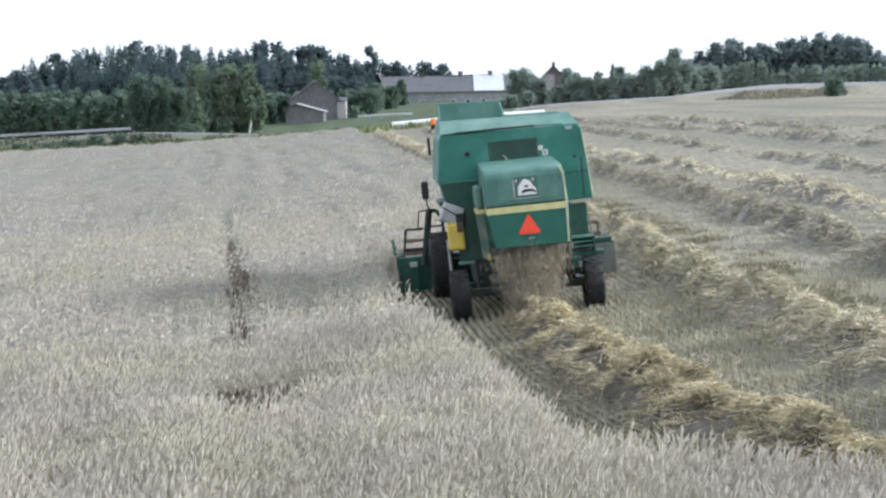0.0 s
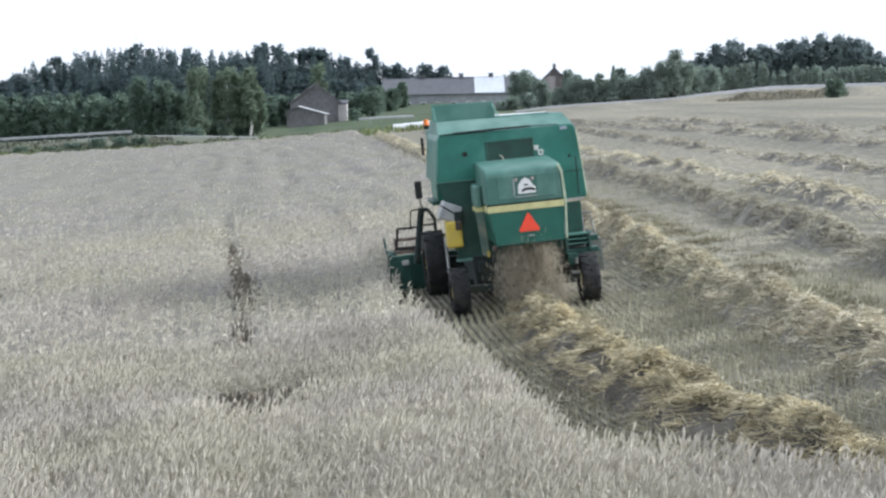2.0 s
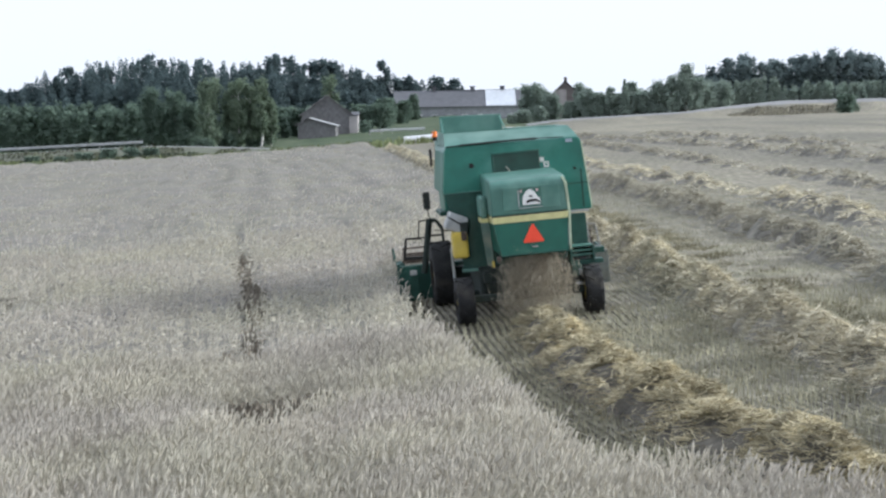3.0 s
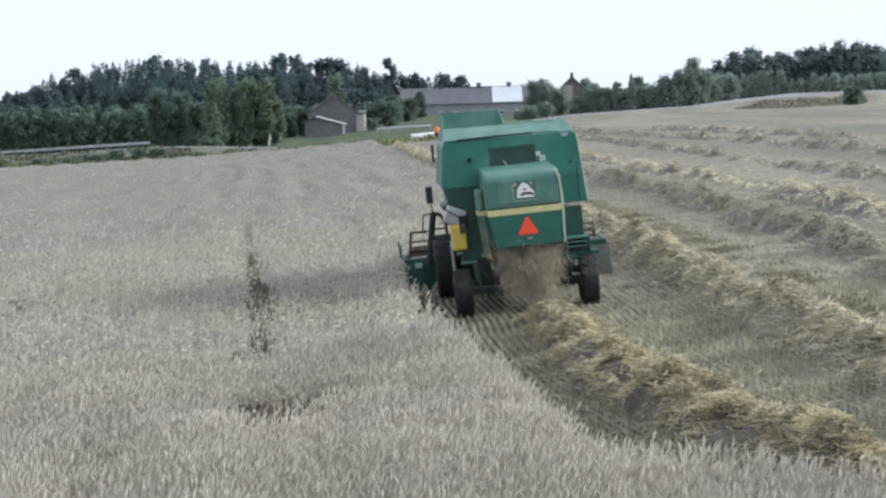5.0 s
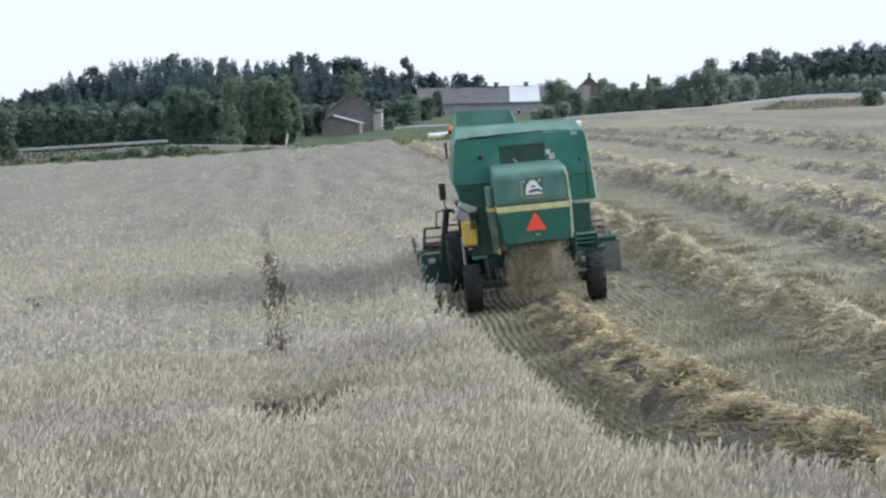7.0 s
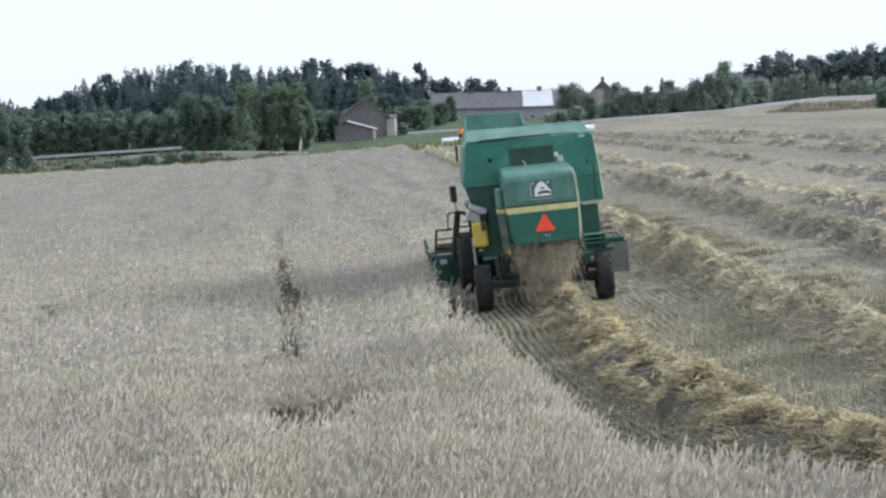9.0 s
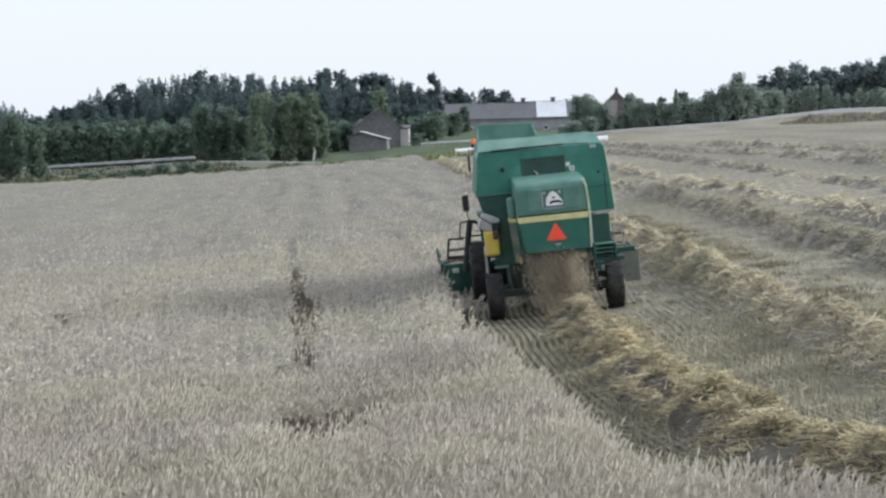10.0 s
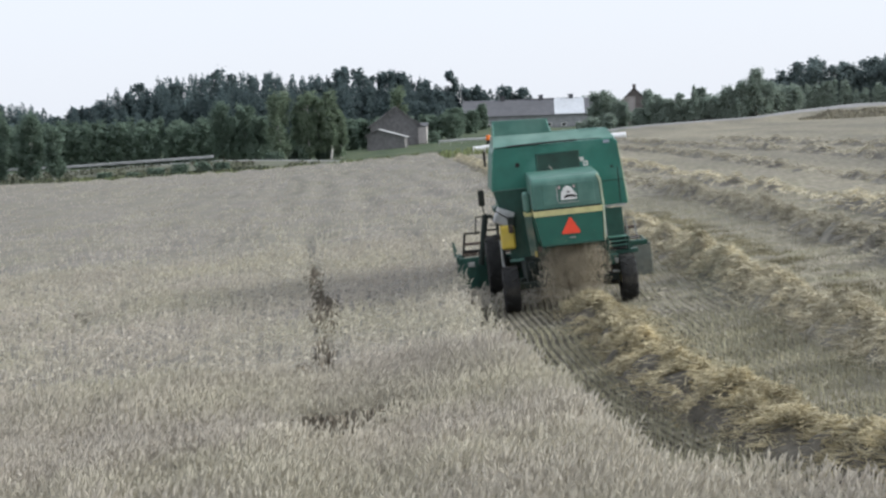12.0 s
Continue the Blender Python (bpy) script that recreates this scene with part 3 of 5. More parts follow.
windrow(ROW3, 75.0, 176.0, 90, 0.5, 0.30, 32, 0.04, 0.4, M_OLDSTRAW, "thin far end of a dry straw row")
windrow(ROW4, 28.5, 176.0, 150, 0.62, 0.28, 41, 0.024, 0.32, M_PALESTRAW, "low dry straw row on pale stubble")
windrow(ROW5, 36.5, 176.0, 100, 0.60, 0.26, 51, 0.028, 0.34, M_OLDSTRAW, "low greyish straw row on pale stubble")
windrow(ROW6, 45.5, 176.0, 90, 0.7, 0.29, 61, 0.03, 0.36, M_OLDSTRAW, "broken clumpy straw row high on the field")
windrow(ROW7, 60.5, 148.0, 80, 0.8, 0.26, 71, 0.032, 0.38, M_OLDSTRAW, "scattered straw clumps near the top of the field")

# the newest stretch of the row, in pieces that come to lie behind the machine one after another
FRESH = []
for i in range(11):
    y0 = 28.9 + i * 0.44
    v, f = heap(ROW1, y0 - 0.1, y0 + 0.54, 0.62, 0.38, 11)
    v2, f2 = strands(ROW1, y0 - 0.1, y0 + 0.52, 2900, 0.62, 0.40, 11, 0.010, 0.21, np.random.default_rng(100 + i))
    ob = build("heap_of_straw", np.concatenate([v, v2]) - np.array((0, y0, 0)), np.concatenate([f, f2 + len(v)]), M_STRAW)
    ob.data.materials.append(M_SHADE_CORE)
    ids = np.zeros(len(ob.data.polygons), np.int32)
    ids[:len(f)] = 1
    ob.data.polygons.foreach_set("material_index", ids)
    FRESH.append((tagged(ob, "fresh golden straw just dropped behind the harvester", "straw heap", "fresh straw heaps", kind="stuff"), y0))

# loose straw strewn over the stubble
n = 9000
y = RNG.uniform(13, 60, n)
x = RNG.uniform(-0.2, 0.34, n) * y
ok = ~in_crop(x - 0.2, y)
x, y = x[ok], y[ok]
t = turn_z(RNG.uniform(0, 6.28, len(x))) @ turn_x(RNG.normal(0, 0.5, len(x)))
v, f = scatter(STRAND * (1, 0.045, 1), STRAND_F, t, np.stack([x, y, land(x, y) + 0.05], -1), RNG.uniform(0.12, 0.32, len(x)))
tagged(build("loose_straw", v, f, M_OLDSTRAW), "loose straw strewn thinly over the stubble", "straw", kind="stuff")

# low green weeds growing through the stubble
n = 60000
y = RNG.uniform(12.6, 60, n)
lane = RNG.random(n) < 0.55
x = np.where(lane, along(ROW2, y) + RNG.normal(1.55, 0.34, n), along(ROW1, y) + RNG.uniform(0.7, 3.0, n))
ok = ~in_crop(x - 0.2, y) & (lane | (y < 30)) & (vnoise(x, y, 0.9, 21) * 0.6 + vnoise(x, y, 0.25, 22) * 0.4 > 0.46)
x, y = x[ok], y[ok]
t = turn_z(RNG.uniform(0, 6.28, len(x))) @ turn_x(RNG.normal(0, 0.5, len(x)))
v, f = scatter(np.array([(-0.10, 0, 0), (0.10, 0, 0), (0.04, 0.2, 1), (-0.04, 0.2, 1)]), np.array([(0, 1, 2, 3)]), t, np.stack([x, y, land(x, y)], -1), RNG.uniform(0.04, 0.085, len(x)))
tagged(build("stubble_weeds", v, f, mat("yellow_green_weeds", (0.265, 0.245, 0.168), 0.8, vary=0.3, grain=0.8, bump=0, island=0.3, spec=0.2)), "yellowish green weeds growing between stubble rows", "weeds", kind="stuff")

# crop still standing before the cutter at the start, in strips that topple as the cutter reaches them
STRIPS = []
for i in range(10):
    y0 = 35.3 + i * 0.43
    n = 420
    x, y = RNG.uniform(0, 1, n), RNG.uniform(0, 0.43, n)
    lo, hi = np.interp(y0, [p[0] for p in CUT], [p[1] for p in CUT]) + 0.03, 3.05
    x = lo + x * (hi - lo)
    t = turn_z(RNG.normal(-1.2, 1.4, n)) @ turn_x(RNG.normal(-0.14, 0.13, n))
    v, f = scatter(STALK * (1.8, 1.8, 1), STALK_F, t, np.stack([x - 1.2, y, land(x, y + y0) - ground_z(1.2, y0)], -1), crop_height(x, y + y0))
    ob = build("grain_strip", v, f, M_CROP)
    ob.matrix_basis = pose(1.2, y0, ground_z(1.2, y0))
    STRIPS.append((tagged(ob, "strip of ripe grain standing before the cutter bar", "grain crop", "grain strips"), y0))


# ---- combine harvester; its own axes: x right, y ahead, z up, from the ground under the rear axle ----
def wheel(parent, x, y, r, w, rim_r, lugs, name, rim_mat):
    ob = new(name)
    ob.parent = parent
    ob.matrix_basis = pose(x, y, r)
    bm = bmesh.new()
    ring = [(-w * 0.5, rim_r), (-w * 0.52, r * 0.8), (-w * 0.46, r * 0.94), (-w * 0.3, r * 0.975), (w * 0.3, r * 0.975), (w * 0.46, r * 0.94), (w * 0.52, r * 0.8), (w * 0.5, rim_r)]
    loops = []
    for k in range(40):
        a = k * math.tau / 40
        loops.append([bm.verts.new((px, pr * math.sin(a), pr * math.cos(a))) for px, pr in ring])
    for k in range(40):
        one, two = loops[k], loops[(k + 1) % 40]
        for j in range(len(ring)):
            jj = (j + 1) % len(ring)
            bm.faces.new((one[j], one[jj], two[jj], two[j]))
    part("tyre", bm, M_RUBBER, ob, "black dusty rubber tyre")
    for k in range(lugs):
        bm = bmesh.new()
        sgn = 1 if k % 2 else -1
        m = pose(0, 0, 0, -math.degrees(k * math.tau / lugs)) @ pose(sgn * w * 0.24, 0, r * 0.965, 0, 0, sgn * 38)
        box(bm, -w * 0.28, w * 0.28, -0.026, 0.026, -0.03, r * 0.035, m)
        part("lug", bm, M_RUBBER, ob)
    bm = bmesh.new()
    for sx in (-1, 1):
        tube(bm, (sx * w * 0.30, 0, 0), (sx * w * 0.36, 0, 0), rim_r, 28)
        tube(bm, (sx * w * 0.36, 0, 0), (sx * w * 0.44, 0, 0), rim_r * 0.38, 14)
    tube(bm, (-w * 0.3, 0, 0), (w * 0.3, 0, 0), rim_r * 1.02, 28)
    rim = part("rim", bm, rim_mat, ob, "yellow steel rim")
    for k in range(6):
        bm = bmesh.new()
        a = k * math.tau / 6
        for sx in ((-1,) if x < 0 else (1,)):
            tube(bm, (sx * w * 0.36, rim_r * 0.62 * math.sin(a), rim_r * 0.62 * math.cos(a)), (sx * w * 0.40, rim_r * 0.62 * math.sin(a), rim_r * 0.62 * math.cos(a)), 0.014, 6)
        part("wheel_nut", bm, M_STEEL, rim)
    return ob


def harvester():
    root = thing("combine_harvester", 2.0, 30.4, -0.15, "green combine harvester with yellow stripe cutting grain", "combine harvester")
    parts = {}
    # lower body with sloping flank
    bm = bmesh.new()
    prism(bm, [(-0.95, 0.97), (-0.97, 2.34), (1.12, 2.34), (1.12, 1.86), (0.86, 1.80), (0.84, 1.0)], "y", 0.66, 3.0)
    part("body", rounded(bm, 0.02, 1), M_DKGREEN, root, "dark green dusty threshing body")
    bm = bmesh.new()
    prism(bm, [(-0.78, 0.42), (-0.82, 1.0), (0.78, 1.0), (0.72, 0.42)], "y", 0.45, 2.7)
    part("sieve_box", rounded(bm, 0.02, 1), M_SHADE_DARK, root)
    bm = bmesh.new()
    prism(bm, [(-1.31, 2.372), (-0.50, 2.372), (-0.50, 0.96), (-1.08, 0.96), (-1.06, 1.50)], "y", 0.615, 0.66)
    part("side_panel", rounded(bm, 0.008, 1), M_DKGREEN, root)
    simple("lower_rail", root, M_DUSTYGREEN, [(-1.10, -0.48, 0.54, 0.63, 0.93, 0.98)], 0.008)
    # grain tank
    bm = bmesh.new()
    prism(bm, [(-1.33, 2.37), (-1.29, 2.75), (-1.24, 3.12), (-1.20, 3.22), (1.20, 3.19), (1.26, 3.12), (1.31, 2.46), (1.36, 1.86), (0.74, 1.86), (0.74, 2.37)], "y", 0.60, 2.95)
    part("grain_tank", rounded(bm, 0.025), M_GREEN, root, "green sheet metal grain tank")
    simple("step_back", root, M_BLACK, [(0.87, 1.22, 0.485, 0.497, 1.0, 1.21)])
    simple("tank_edge_line", root, M_TRIM, [((1.262, 0.592, 3.08), (1.318, 0.592, 2.46), 0.011), ((1.318, 0.592, 2.46), (1.362, 0.592, 1.88), 0.011)], 0.0, "pale line along the tank edge")
    # thin paler rod stands for the highlight on the left edge
    simple("tank_edge_line", root, M_DUSTYGREEN, [((-1.235, 0.592, 3.12), (-1.325, 0.592, 2.39), 0.012)])
    simple("tank_edge_line", root, M_DUSTYGREEN, [((-1.32, 0.598, 2.372), (-0.62, 0.598, 2.372), 0.010)])
    simple("tank_seam", root, M_DKGREEN, [(0.74, 1.33, 0.585, 0.60, 2.34, 2.355), (1.20, 1.225, 0.58, 0.6, 1.9, 2.6)])
    bm = bmesh.new()
    lo = [bm.verts.new(p) for p in ((-1.21, 0.64, 3.215), (1.22, 0.64, 3.185), (1.22, 2.92, 3.185), (-1.21, 2.92, 3.215))]
    hi = [bm.verts.new(p) for p in ((-1.17, 1.20, 3.45), (1.13, 1.20, 3.39), (1.13, 2.75, 3.39), (-1.17, 2.75, 3.45))]
    inn = [bm.verts.new(p) for p in ((-1.12, 1.25, 3.44), (1.08, 1.25, 3.38), (1.08, 2.70, 3.38), (-1.12, 2.70, 3.44))]
    for a, b in ((lo, hi), (hi, inn)):
        for i in range(4):
            bm.faces.new((a[i], a[(i + 1) % 4], b[(i + 1) % 4], b[i]))
    deep = [bm.verts.new((p.co.x * 0.8, p.co.y, 2.9)) for p in inn]
    for i in range(4):
        bm.faces.new((inn[i], inn[(i + 1) % 4], deep[(i + 1) % 4], deep[i]))
    bm.faces.new(deep)
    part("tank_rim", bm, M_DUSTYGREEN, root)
    bm = bmesh.new()
    prism(bm, [(-1.14, 3.42), (-1.12, 3.75), (0.05, 3.70), (0.07, 3.40)], "y", 2.58, 2.62)
    part("tank_extension", rounded(bm, 0.008, 1), M_DUSTYGREEN, root, "raised green tank extension panel")
    simple("extension_brace", root, M_GREEN, [((-1.10, 2.6, 3.70), (-1.13, 1.9, 3.45), 0.015)])
    simple("extension_brace", root, M_GREEN, [((0.02, 2.6, 3.66), (0.05, 1.9, 3.42), 0.015)])
    # black rods stand for the bent shadow line under the dented rim
    simple("rim_shadow_line", root, M_BLACK, [((-1.19, 0.60, 3.215), (-0.9, 0.60, 3.222), 0.010), ((-0.95, 0.60, 3.222), (-0.2, 0.585, 3.228), 0.020), ((-0.2, 0.585, 3.228), (0.45, 0.60, 3.222), 0.018), ((0.45, 0.60, 3.222), (0.95, 0.605, 3.20), 0.008)])
    # rear grille window with bright latch
    simple("rear_window", root, mat("dark_tinted_window", (0.014, 0.050, 0.036), 0.3, vary=0.3, grain=3, bump=0), [(-0.36, 0.45, 0.585, 0.60, 2.62, 3.0)], 0.0, "dark rear tank window")
    simple("window_frame", root, M_DKGREEN, [(-0.39, -0.355, 0.575, 0.6, 2.60, 3.02), (0.445, 0.48, 0.575, 0.6, 2.60, 3.0), (-0.39, 0.48, 0.575, 0.6, 2.985, 3.02)], 0.005)
    simple("latch", root, M_STEEL, [((-0.08, 0.56, 2.62), (-0.10, 0.56, 2.72), 0.016), ((-0.10, 0.56, 2.72), (-0.15, 0.56, 2.76), 0.012)])
    simple("sight_hole", root, M_BLACK, [((-0.765, 0.575, 2.84), (-0.765, 0.62, 2.84), 0.045, 16)])
    simple("sight_hole", root, M_BLACK, [((1.10, 0.575, 2.62), (1.10, 0.62, 2.62), 0.025, 12)])
    simple("decal", root, M_WHITE, [(0.48, 0.56, 0.585, 0.599, 2.79, 2.87), (0.545, 0.64, 0.585, 0.599, 2.69, 2.79)], 0.0, "white square decal")
    simple("decal_mark", root, M_GREEN, [(0.575, 0.61, 0.580, 0.586, 2.72, 2.76)])
    simple("decal", root, mat("grey_plate", (0.32, 0.36, 0.42), 0.5, vary=0.1, bump=0), [(0.98, 1.10, 0.585, 0.599, 3.10, 3.16)], 0.0, "small bluish grey plate")
    # straw hood
    bm = bmesh.new()
    prism(bm, [(-1.0, 1.98), (-1.0, 2.48), (-0.97, 2.555), (-0.88, 2.60), (0.60, 2.68), (0.60, 1.98)], "x", -0.63, 0.70)
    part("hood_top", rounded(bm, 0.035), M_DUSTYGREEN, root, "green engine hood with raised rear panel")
    bm = bmesh.new()
    prism(bm, [(-0.62, 1.97), (-0.62, 1.86), (0.69, 1.86), (0.70, 1.97)], "y", -1.012, 0.4)
    part("stripe", bm, M_STRIPE, root, "yellow stripe across the hood")
    bm = bmesh.new()
    y0, y1 = -0.995, 0.55
    for o in ([(-0.61, 1.86), (-0.52, 1.30), (-0.49, 1.30), (-0.58, 1.86)], [(0.66, 1.86), (0.62, 1.30), (0.655, 1.30), (0.69, 1.86)]):
        prism(bm, o, "y", y0, y1)
    prism(bm, [(-0.60, 1.858), (-0.51, 1.30), (0.645, 1.30), (0.68, 1.858)], "y", -1.0, -0.965)
    part("straw_hood", bm, mat("deep_green_paint", (0.020, 0.125, 0.088), 0.4, vary=0.14, grain=3.0, bump=0.03, bump_scale=6, dust=0.3, dust_colour=(0.07, 0.15, 0.11)), root, "green straw hood open below")
    simple("hood_lip", root, M_DKGREEN, [(-0.53, 0.66, -1.01, -0.96, 1.275, 1.31)], 0.008)
    # black block stands for the shade within the hollow hood
    simple("hood_shade_block", root, M_BLACK, [(-0.47, 0.62, -0.2, 0.5, 1.30, 1.84)])
    simple("rear_panel", root, M_DUSTYGREEN, [(-0.42, 0.57, -1.014, -0.995, 2.06, 2.46)], 0.006)
    bm = bmesh.new()
    prism(bm, [(0.705, 1.30), (0.675, 1.30), (0.705, 1.97), (0.675, 2.45), (0.62, 2.57), (0.655, 2.58), (0.715, 2.47), (0.74, 1.97)], "y", -1.016, -0.98)
    part("edge_trim", bm, M_TRIM, root, "pale trim along the hood edge")
    # emblem as plain shapes
    simple("emblem_plate", root, mat("dark_plate", (0.05, 0.13, 0.10), 0.5, vary=0.1, bump=0), [(-0.13, 0.26, -1.020, -1.013, 2.10, 2.44)], 0.0, "square emblem plate with plain shapes")
    bm = bmesh.new()
    prism(bm, [(-0.08, 2.14), (-0.07, 2.28), (0.0, 2.38), (0.06, 2.41), (0.13, 2.37), (0.20, 2.26), (0.23, 2.24), (0.23, 2.20), (0.23, 2.14)], "y", -1.026, -1.021)
    part("emblem_shape", bm, M_WHITE, root, "white emblem shape")
    for x0 in (0.17, -0.11):
        simple("emblem_mark", root, mat("pale_pink", (0.55, 0.40, 0.40), 0.6, vary=0.1, bump=0), [(x0, x0 + 0.035, -1.026, -1.021, 2.36, 2.41)])
    bm = bmesh.new()
    prism(bm, [(-0.02, 2.20), (0.04, 2.235), (0.16, 2.235), (0.225, 2.20), (0.215, 2.165), (0.16, 2.19), (0.05, 2.19), (0.0, 2.165)], "y", -1.031, -1.0265)
    part("emblem_band", bm, M_BLACK, root, "black emblem band")
    simple("emblem_spot", root, M_BLACK, [(0.04, 0.10, -1.031, -1.0265, 2.27, 2.30)])
    simple("hood_gap", root, M_BLACK, [(-0.625, 0.67, -1.006, -0.9, 1.965, 1.992)])
    simple("emblem_frame", root, M_GALV, [(-0.15, -0.13, -1.024, -1.013, 2.12, 2.40), (-0.13, 0.26, -1.024, -1.013, 2.085, 2.10)])
    bm = bmesh.new()
    prism(bm, [(-0.125, 1.51), (-0.10, 1.49), (0.215, 1.49), (0.24, 1.51), (0.075, 1.80), (0.04, 1.80)], "y", -1.035, -1.02)
    part("warning_triangle", bm, M_RED, root, "orange-red slow vehicle triangle")
    simple("hood_handle", root, M_STEEL, [((0.03, -1.04, 1.415), (0.12, -1.04, 1.415), 0.012), ((0.03, -1.04, 1.415), (0.03, -1.0, 1.415), 0.01), ((0.12, -1.04, 1.415), (0.12, -1.0, 1.415), 0.01)])
    # left pod and flap on the hood's flank
    bm = bmesh.new()
    box(bm, -0.76, -0.635, -0.42, 0.30, 1.93, 2.32)
    part("belt_guard", rounded(bm, 0.05), M_DUSTYGREEN, root)
    simple("guard_stripe", root, M_STRIPE, [(-0.765, -0.635, -0.41, 0.2, 1.86, 1.93)])
    bm = bmesh.new()
    prism(bm, [(-0.78, 1.86), (-0.72, 1.10), (-0.60, 1.06), (-0.63, 1.86)], "y", -0.40, -0.36)
    part("side_flap", bm, mat("grey_green_sheet", (0.10, 0.16, 0.13), 0.5, vary=0.2, grain=5, dust=0.4), root, "greyish green hanging side flap")
    simple("flap_bracket", root, M_YELLOW, [(-0.64, -0.60, -0.44, -0.40, 1.06, 1.17)], 0.005)
    simple("tail_lamp", root, M_RUST, [(-0.60, -0.53, -1.0, -0.95, 1.20, 1.29)], 0.01)
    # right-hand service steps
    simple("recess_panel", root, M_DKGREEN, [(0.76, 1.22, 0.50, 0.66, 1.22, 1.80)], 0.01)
    simple("ladder_rail", root, M_GALV, [(0.74, 1.30, 0.56, 0.60, 1.825, 1.86)], 0.005)
    for z in (1.06, 1.14, 1.22):
        simple("ladder_step", root, M_DUSTYGREEN, [(0.86, 1.24, 0.15, 0.48, z, z + 0.03)], 0.005)
    simple("step_side", root, M_DKGREEN, [(0.82, 0.86, 0.12, 0.5, 0.94, 1.30)], 0.005)
    simple("step_side", root, M_DKGREEN, [(1.23, 1.27, 0.12, 0.5, 0.94, 1.24)], 0.005)
    simple("step_post", root, M_GALV, [(0.80, 0.835, 0.10, 0.14, 1.28, 1.86)], 0.005)
    simple("rear_bracket", root, M_DKGREEN, [(0.80, 1.42, 0.16, 0.42, 0.90, 0.98), (0.82, 1.0, 0.0, 0.4, 0.72, 0.92)], 0.01)
    simple("coupling", root, M_GALV, [(0.93, 1.03, -0.06, 0.10, 0.74, 0.84)], 0.008)
    simple("steering_rod", root, M_GALV, [((0.86, -0.06, 0.60), (1.05, -0.06, 0.58), 0.025)])
    simple("guard_rail", root, M_STEEL, [((1.36, 1.5, 1.52), (1.52, 1.5, 1.50), 0.014), ((1.52, 1.5, 1.50), (1.58, 1.5, 1.08), 0.014), ((1.40, 1.5, 1.10), (1.58, 1.5, 1.08), 0.014), ((1.36, 1.5, 1.52), (1.40, 1.5, 1.10), 0.014)])
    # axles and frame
    simple("rear_axle", root, M_SHADE_DARK, [(-1.0, 1.0, -0.07, 0.07, 0.42, 0.55), (-0.12, 0.12, -0.1, 0.4, 0.5, 0.78)], 0.015)
    simple("frame_rail", root, M_SHADE_DARK, [(-0.75, -0.63, 0.2, 3.5, 0.72, 0.92), (0.63, 0.75, 0.2, 3.5, 0.72, 0.92), (-0.7, 0.7, 0.25, 0.4, 0.55, 0.72)], 0.015)
    simple("cross_beam", root, M_SHADE_DARK, [(-0.9, 0.5, 1.2, 1.4, 0.42, 0.52)], 0.015)
    simple("front_axle", root, M_SHADE_DARK, [(-1.15, 1.15, 3.18, 3.42, 0.55, 0.8)], 0.02)
    parts["wheels"] = [wheel(root, -1.15, 0.0, 0.45, 0.31, 0.24, 26, "rear_wheel", M_YELLOW), wheel(root, 1.15, 0.0, 0.45, 0.31, 0.24, 26, "rear_wheel", M_YELLOW)]
    parts["front"] = [wheel(root, -1.30, 3.3, 0.66, 0.40, 0.34, 28, "front_wheel", M_YELLOW), wheel(root, 1.30, 3.3, 0.66, 0.40, 0.34, 28, "front_wheel", M_YELLOW)]
    # grain elevator with yellow guard on the left flank
    bm = bmesh.new()
    box(bm, -0.19, 0.17, -0.25, 0.25, -0.15, 0.17, pose(-1.13, 0.72, 1.82, 0, 24, 0))
    part("elevator_head", rounded(bm, 0.03), M_GALV, root, "worn galvanised elevator head")
    bm = bmesh.new()
    box(bm, -1.24, -0.96, 0.42, 0.85, 1.20, 1.68)
    part("yellow_guard", rounded(bm, 0.04), M_YELLOW, root, "yellow side guard")
    simple("elevator_chute", root, M_SHADE_DARK, [(-1.08, -0.93, 0.44, 0.60, 1.60, 1.84)], 0.02)
    simple("elevator_strap", root, M_BLACK, [((-1.30, 0.46, 1.98), (-1.02, 0.46, 1.78), 0.012)])
    simple("guard_bracket", root, M_RUST, [(-1.08, -0.98, 0.38, 0.55, 1.52, 1.68)], 0.01)
    simple("stay_bar", root, M_GALV, [((-1.24, 0.95, 1.36), (-1.215, 0.95, 0.22), 0.028), ((-1.215, 0.95, 0.22), (-1.1, 1.0, 0.18), 0.02)], 0.0, "pale galvanised stay bar")
    # cab ahead of the tank
    bm = bmesh.new()
    prism(bm, [(2.98, 1.9), (2.98, 3.22), (3.2, 3.30), (4.35, 3.26), (4.55, 2.7), (4.35, 1.9)], "x", -1.15, 0.35)
    part("cab", rounded(bm, 0.03), M_GREEN, root, "green driver cab")
    simple("cab_glass", root, M_GLASS, [(-1.165, -1.15, 3.15, 4.2, 2.35, 3.1), (0.35, 0.365, 3.15, 4.2, 2.35, 3.1)])
    simple("platform", root, M_DKGREEN, [(-1.25, 0.4, 3.0, 4.3, 1.82, 1.9)], 0.01)
    simple("access_post", root, M_SHADE_DARK, [((-1.42, 3.9, 1.74), (-1.62, 3.9, 0.66), 0.065, 10)])
    simple("post_arch", root, M_SHADE_DARK, [((-1.44, 3.9, 1.70), (-1.30, 3.88, 1.70), 0.04), ((-1.30, 3.88, 1.70), (-1.19, 3.8, 1.52), 0.035), ((-1.19, 3.8, 1.52), (-1.19, 3.75, 1.2), 0.03)])
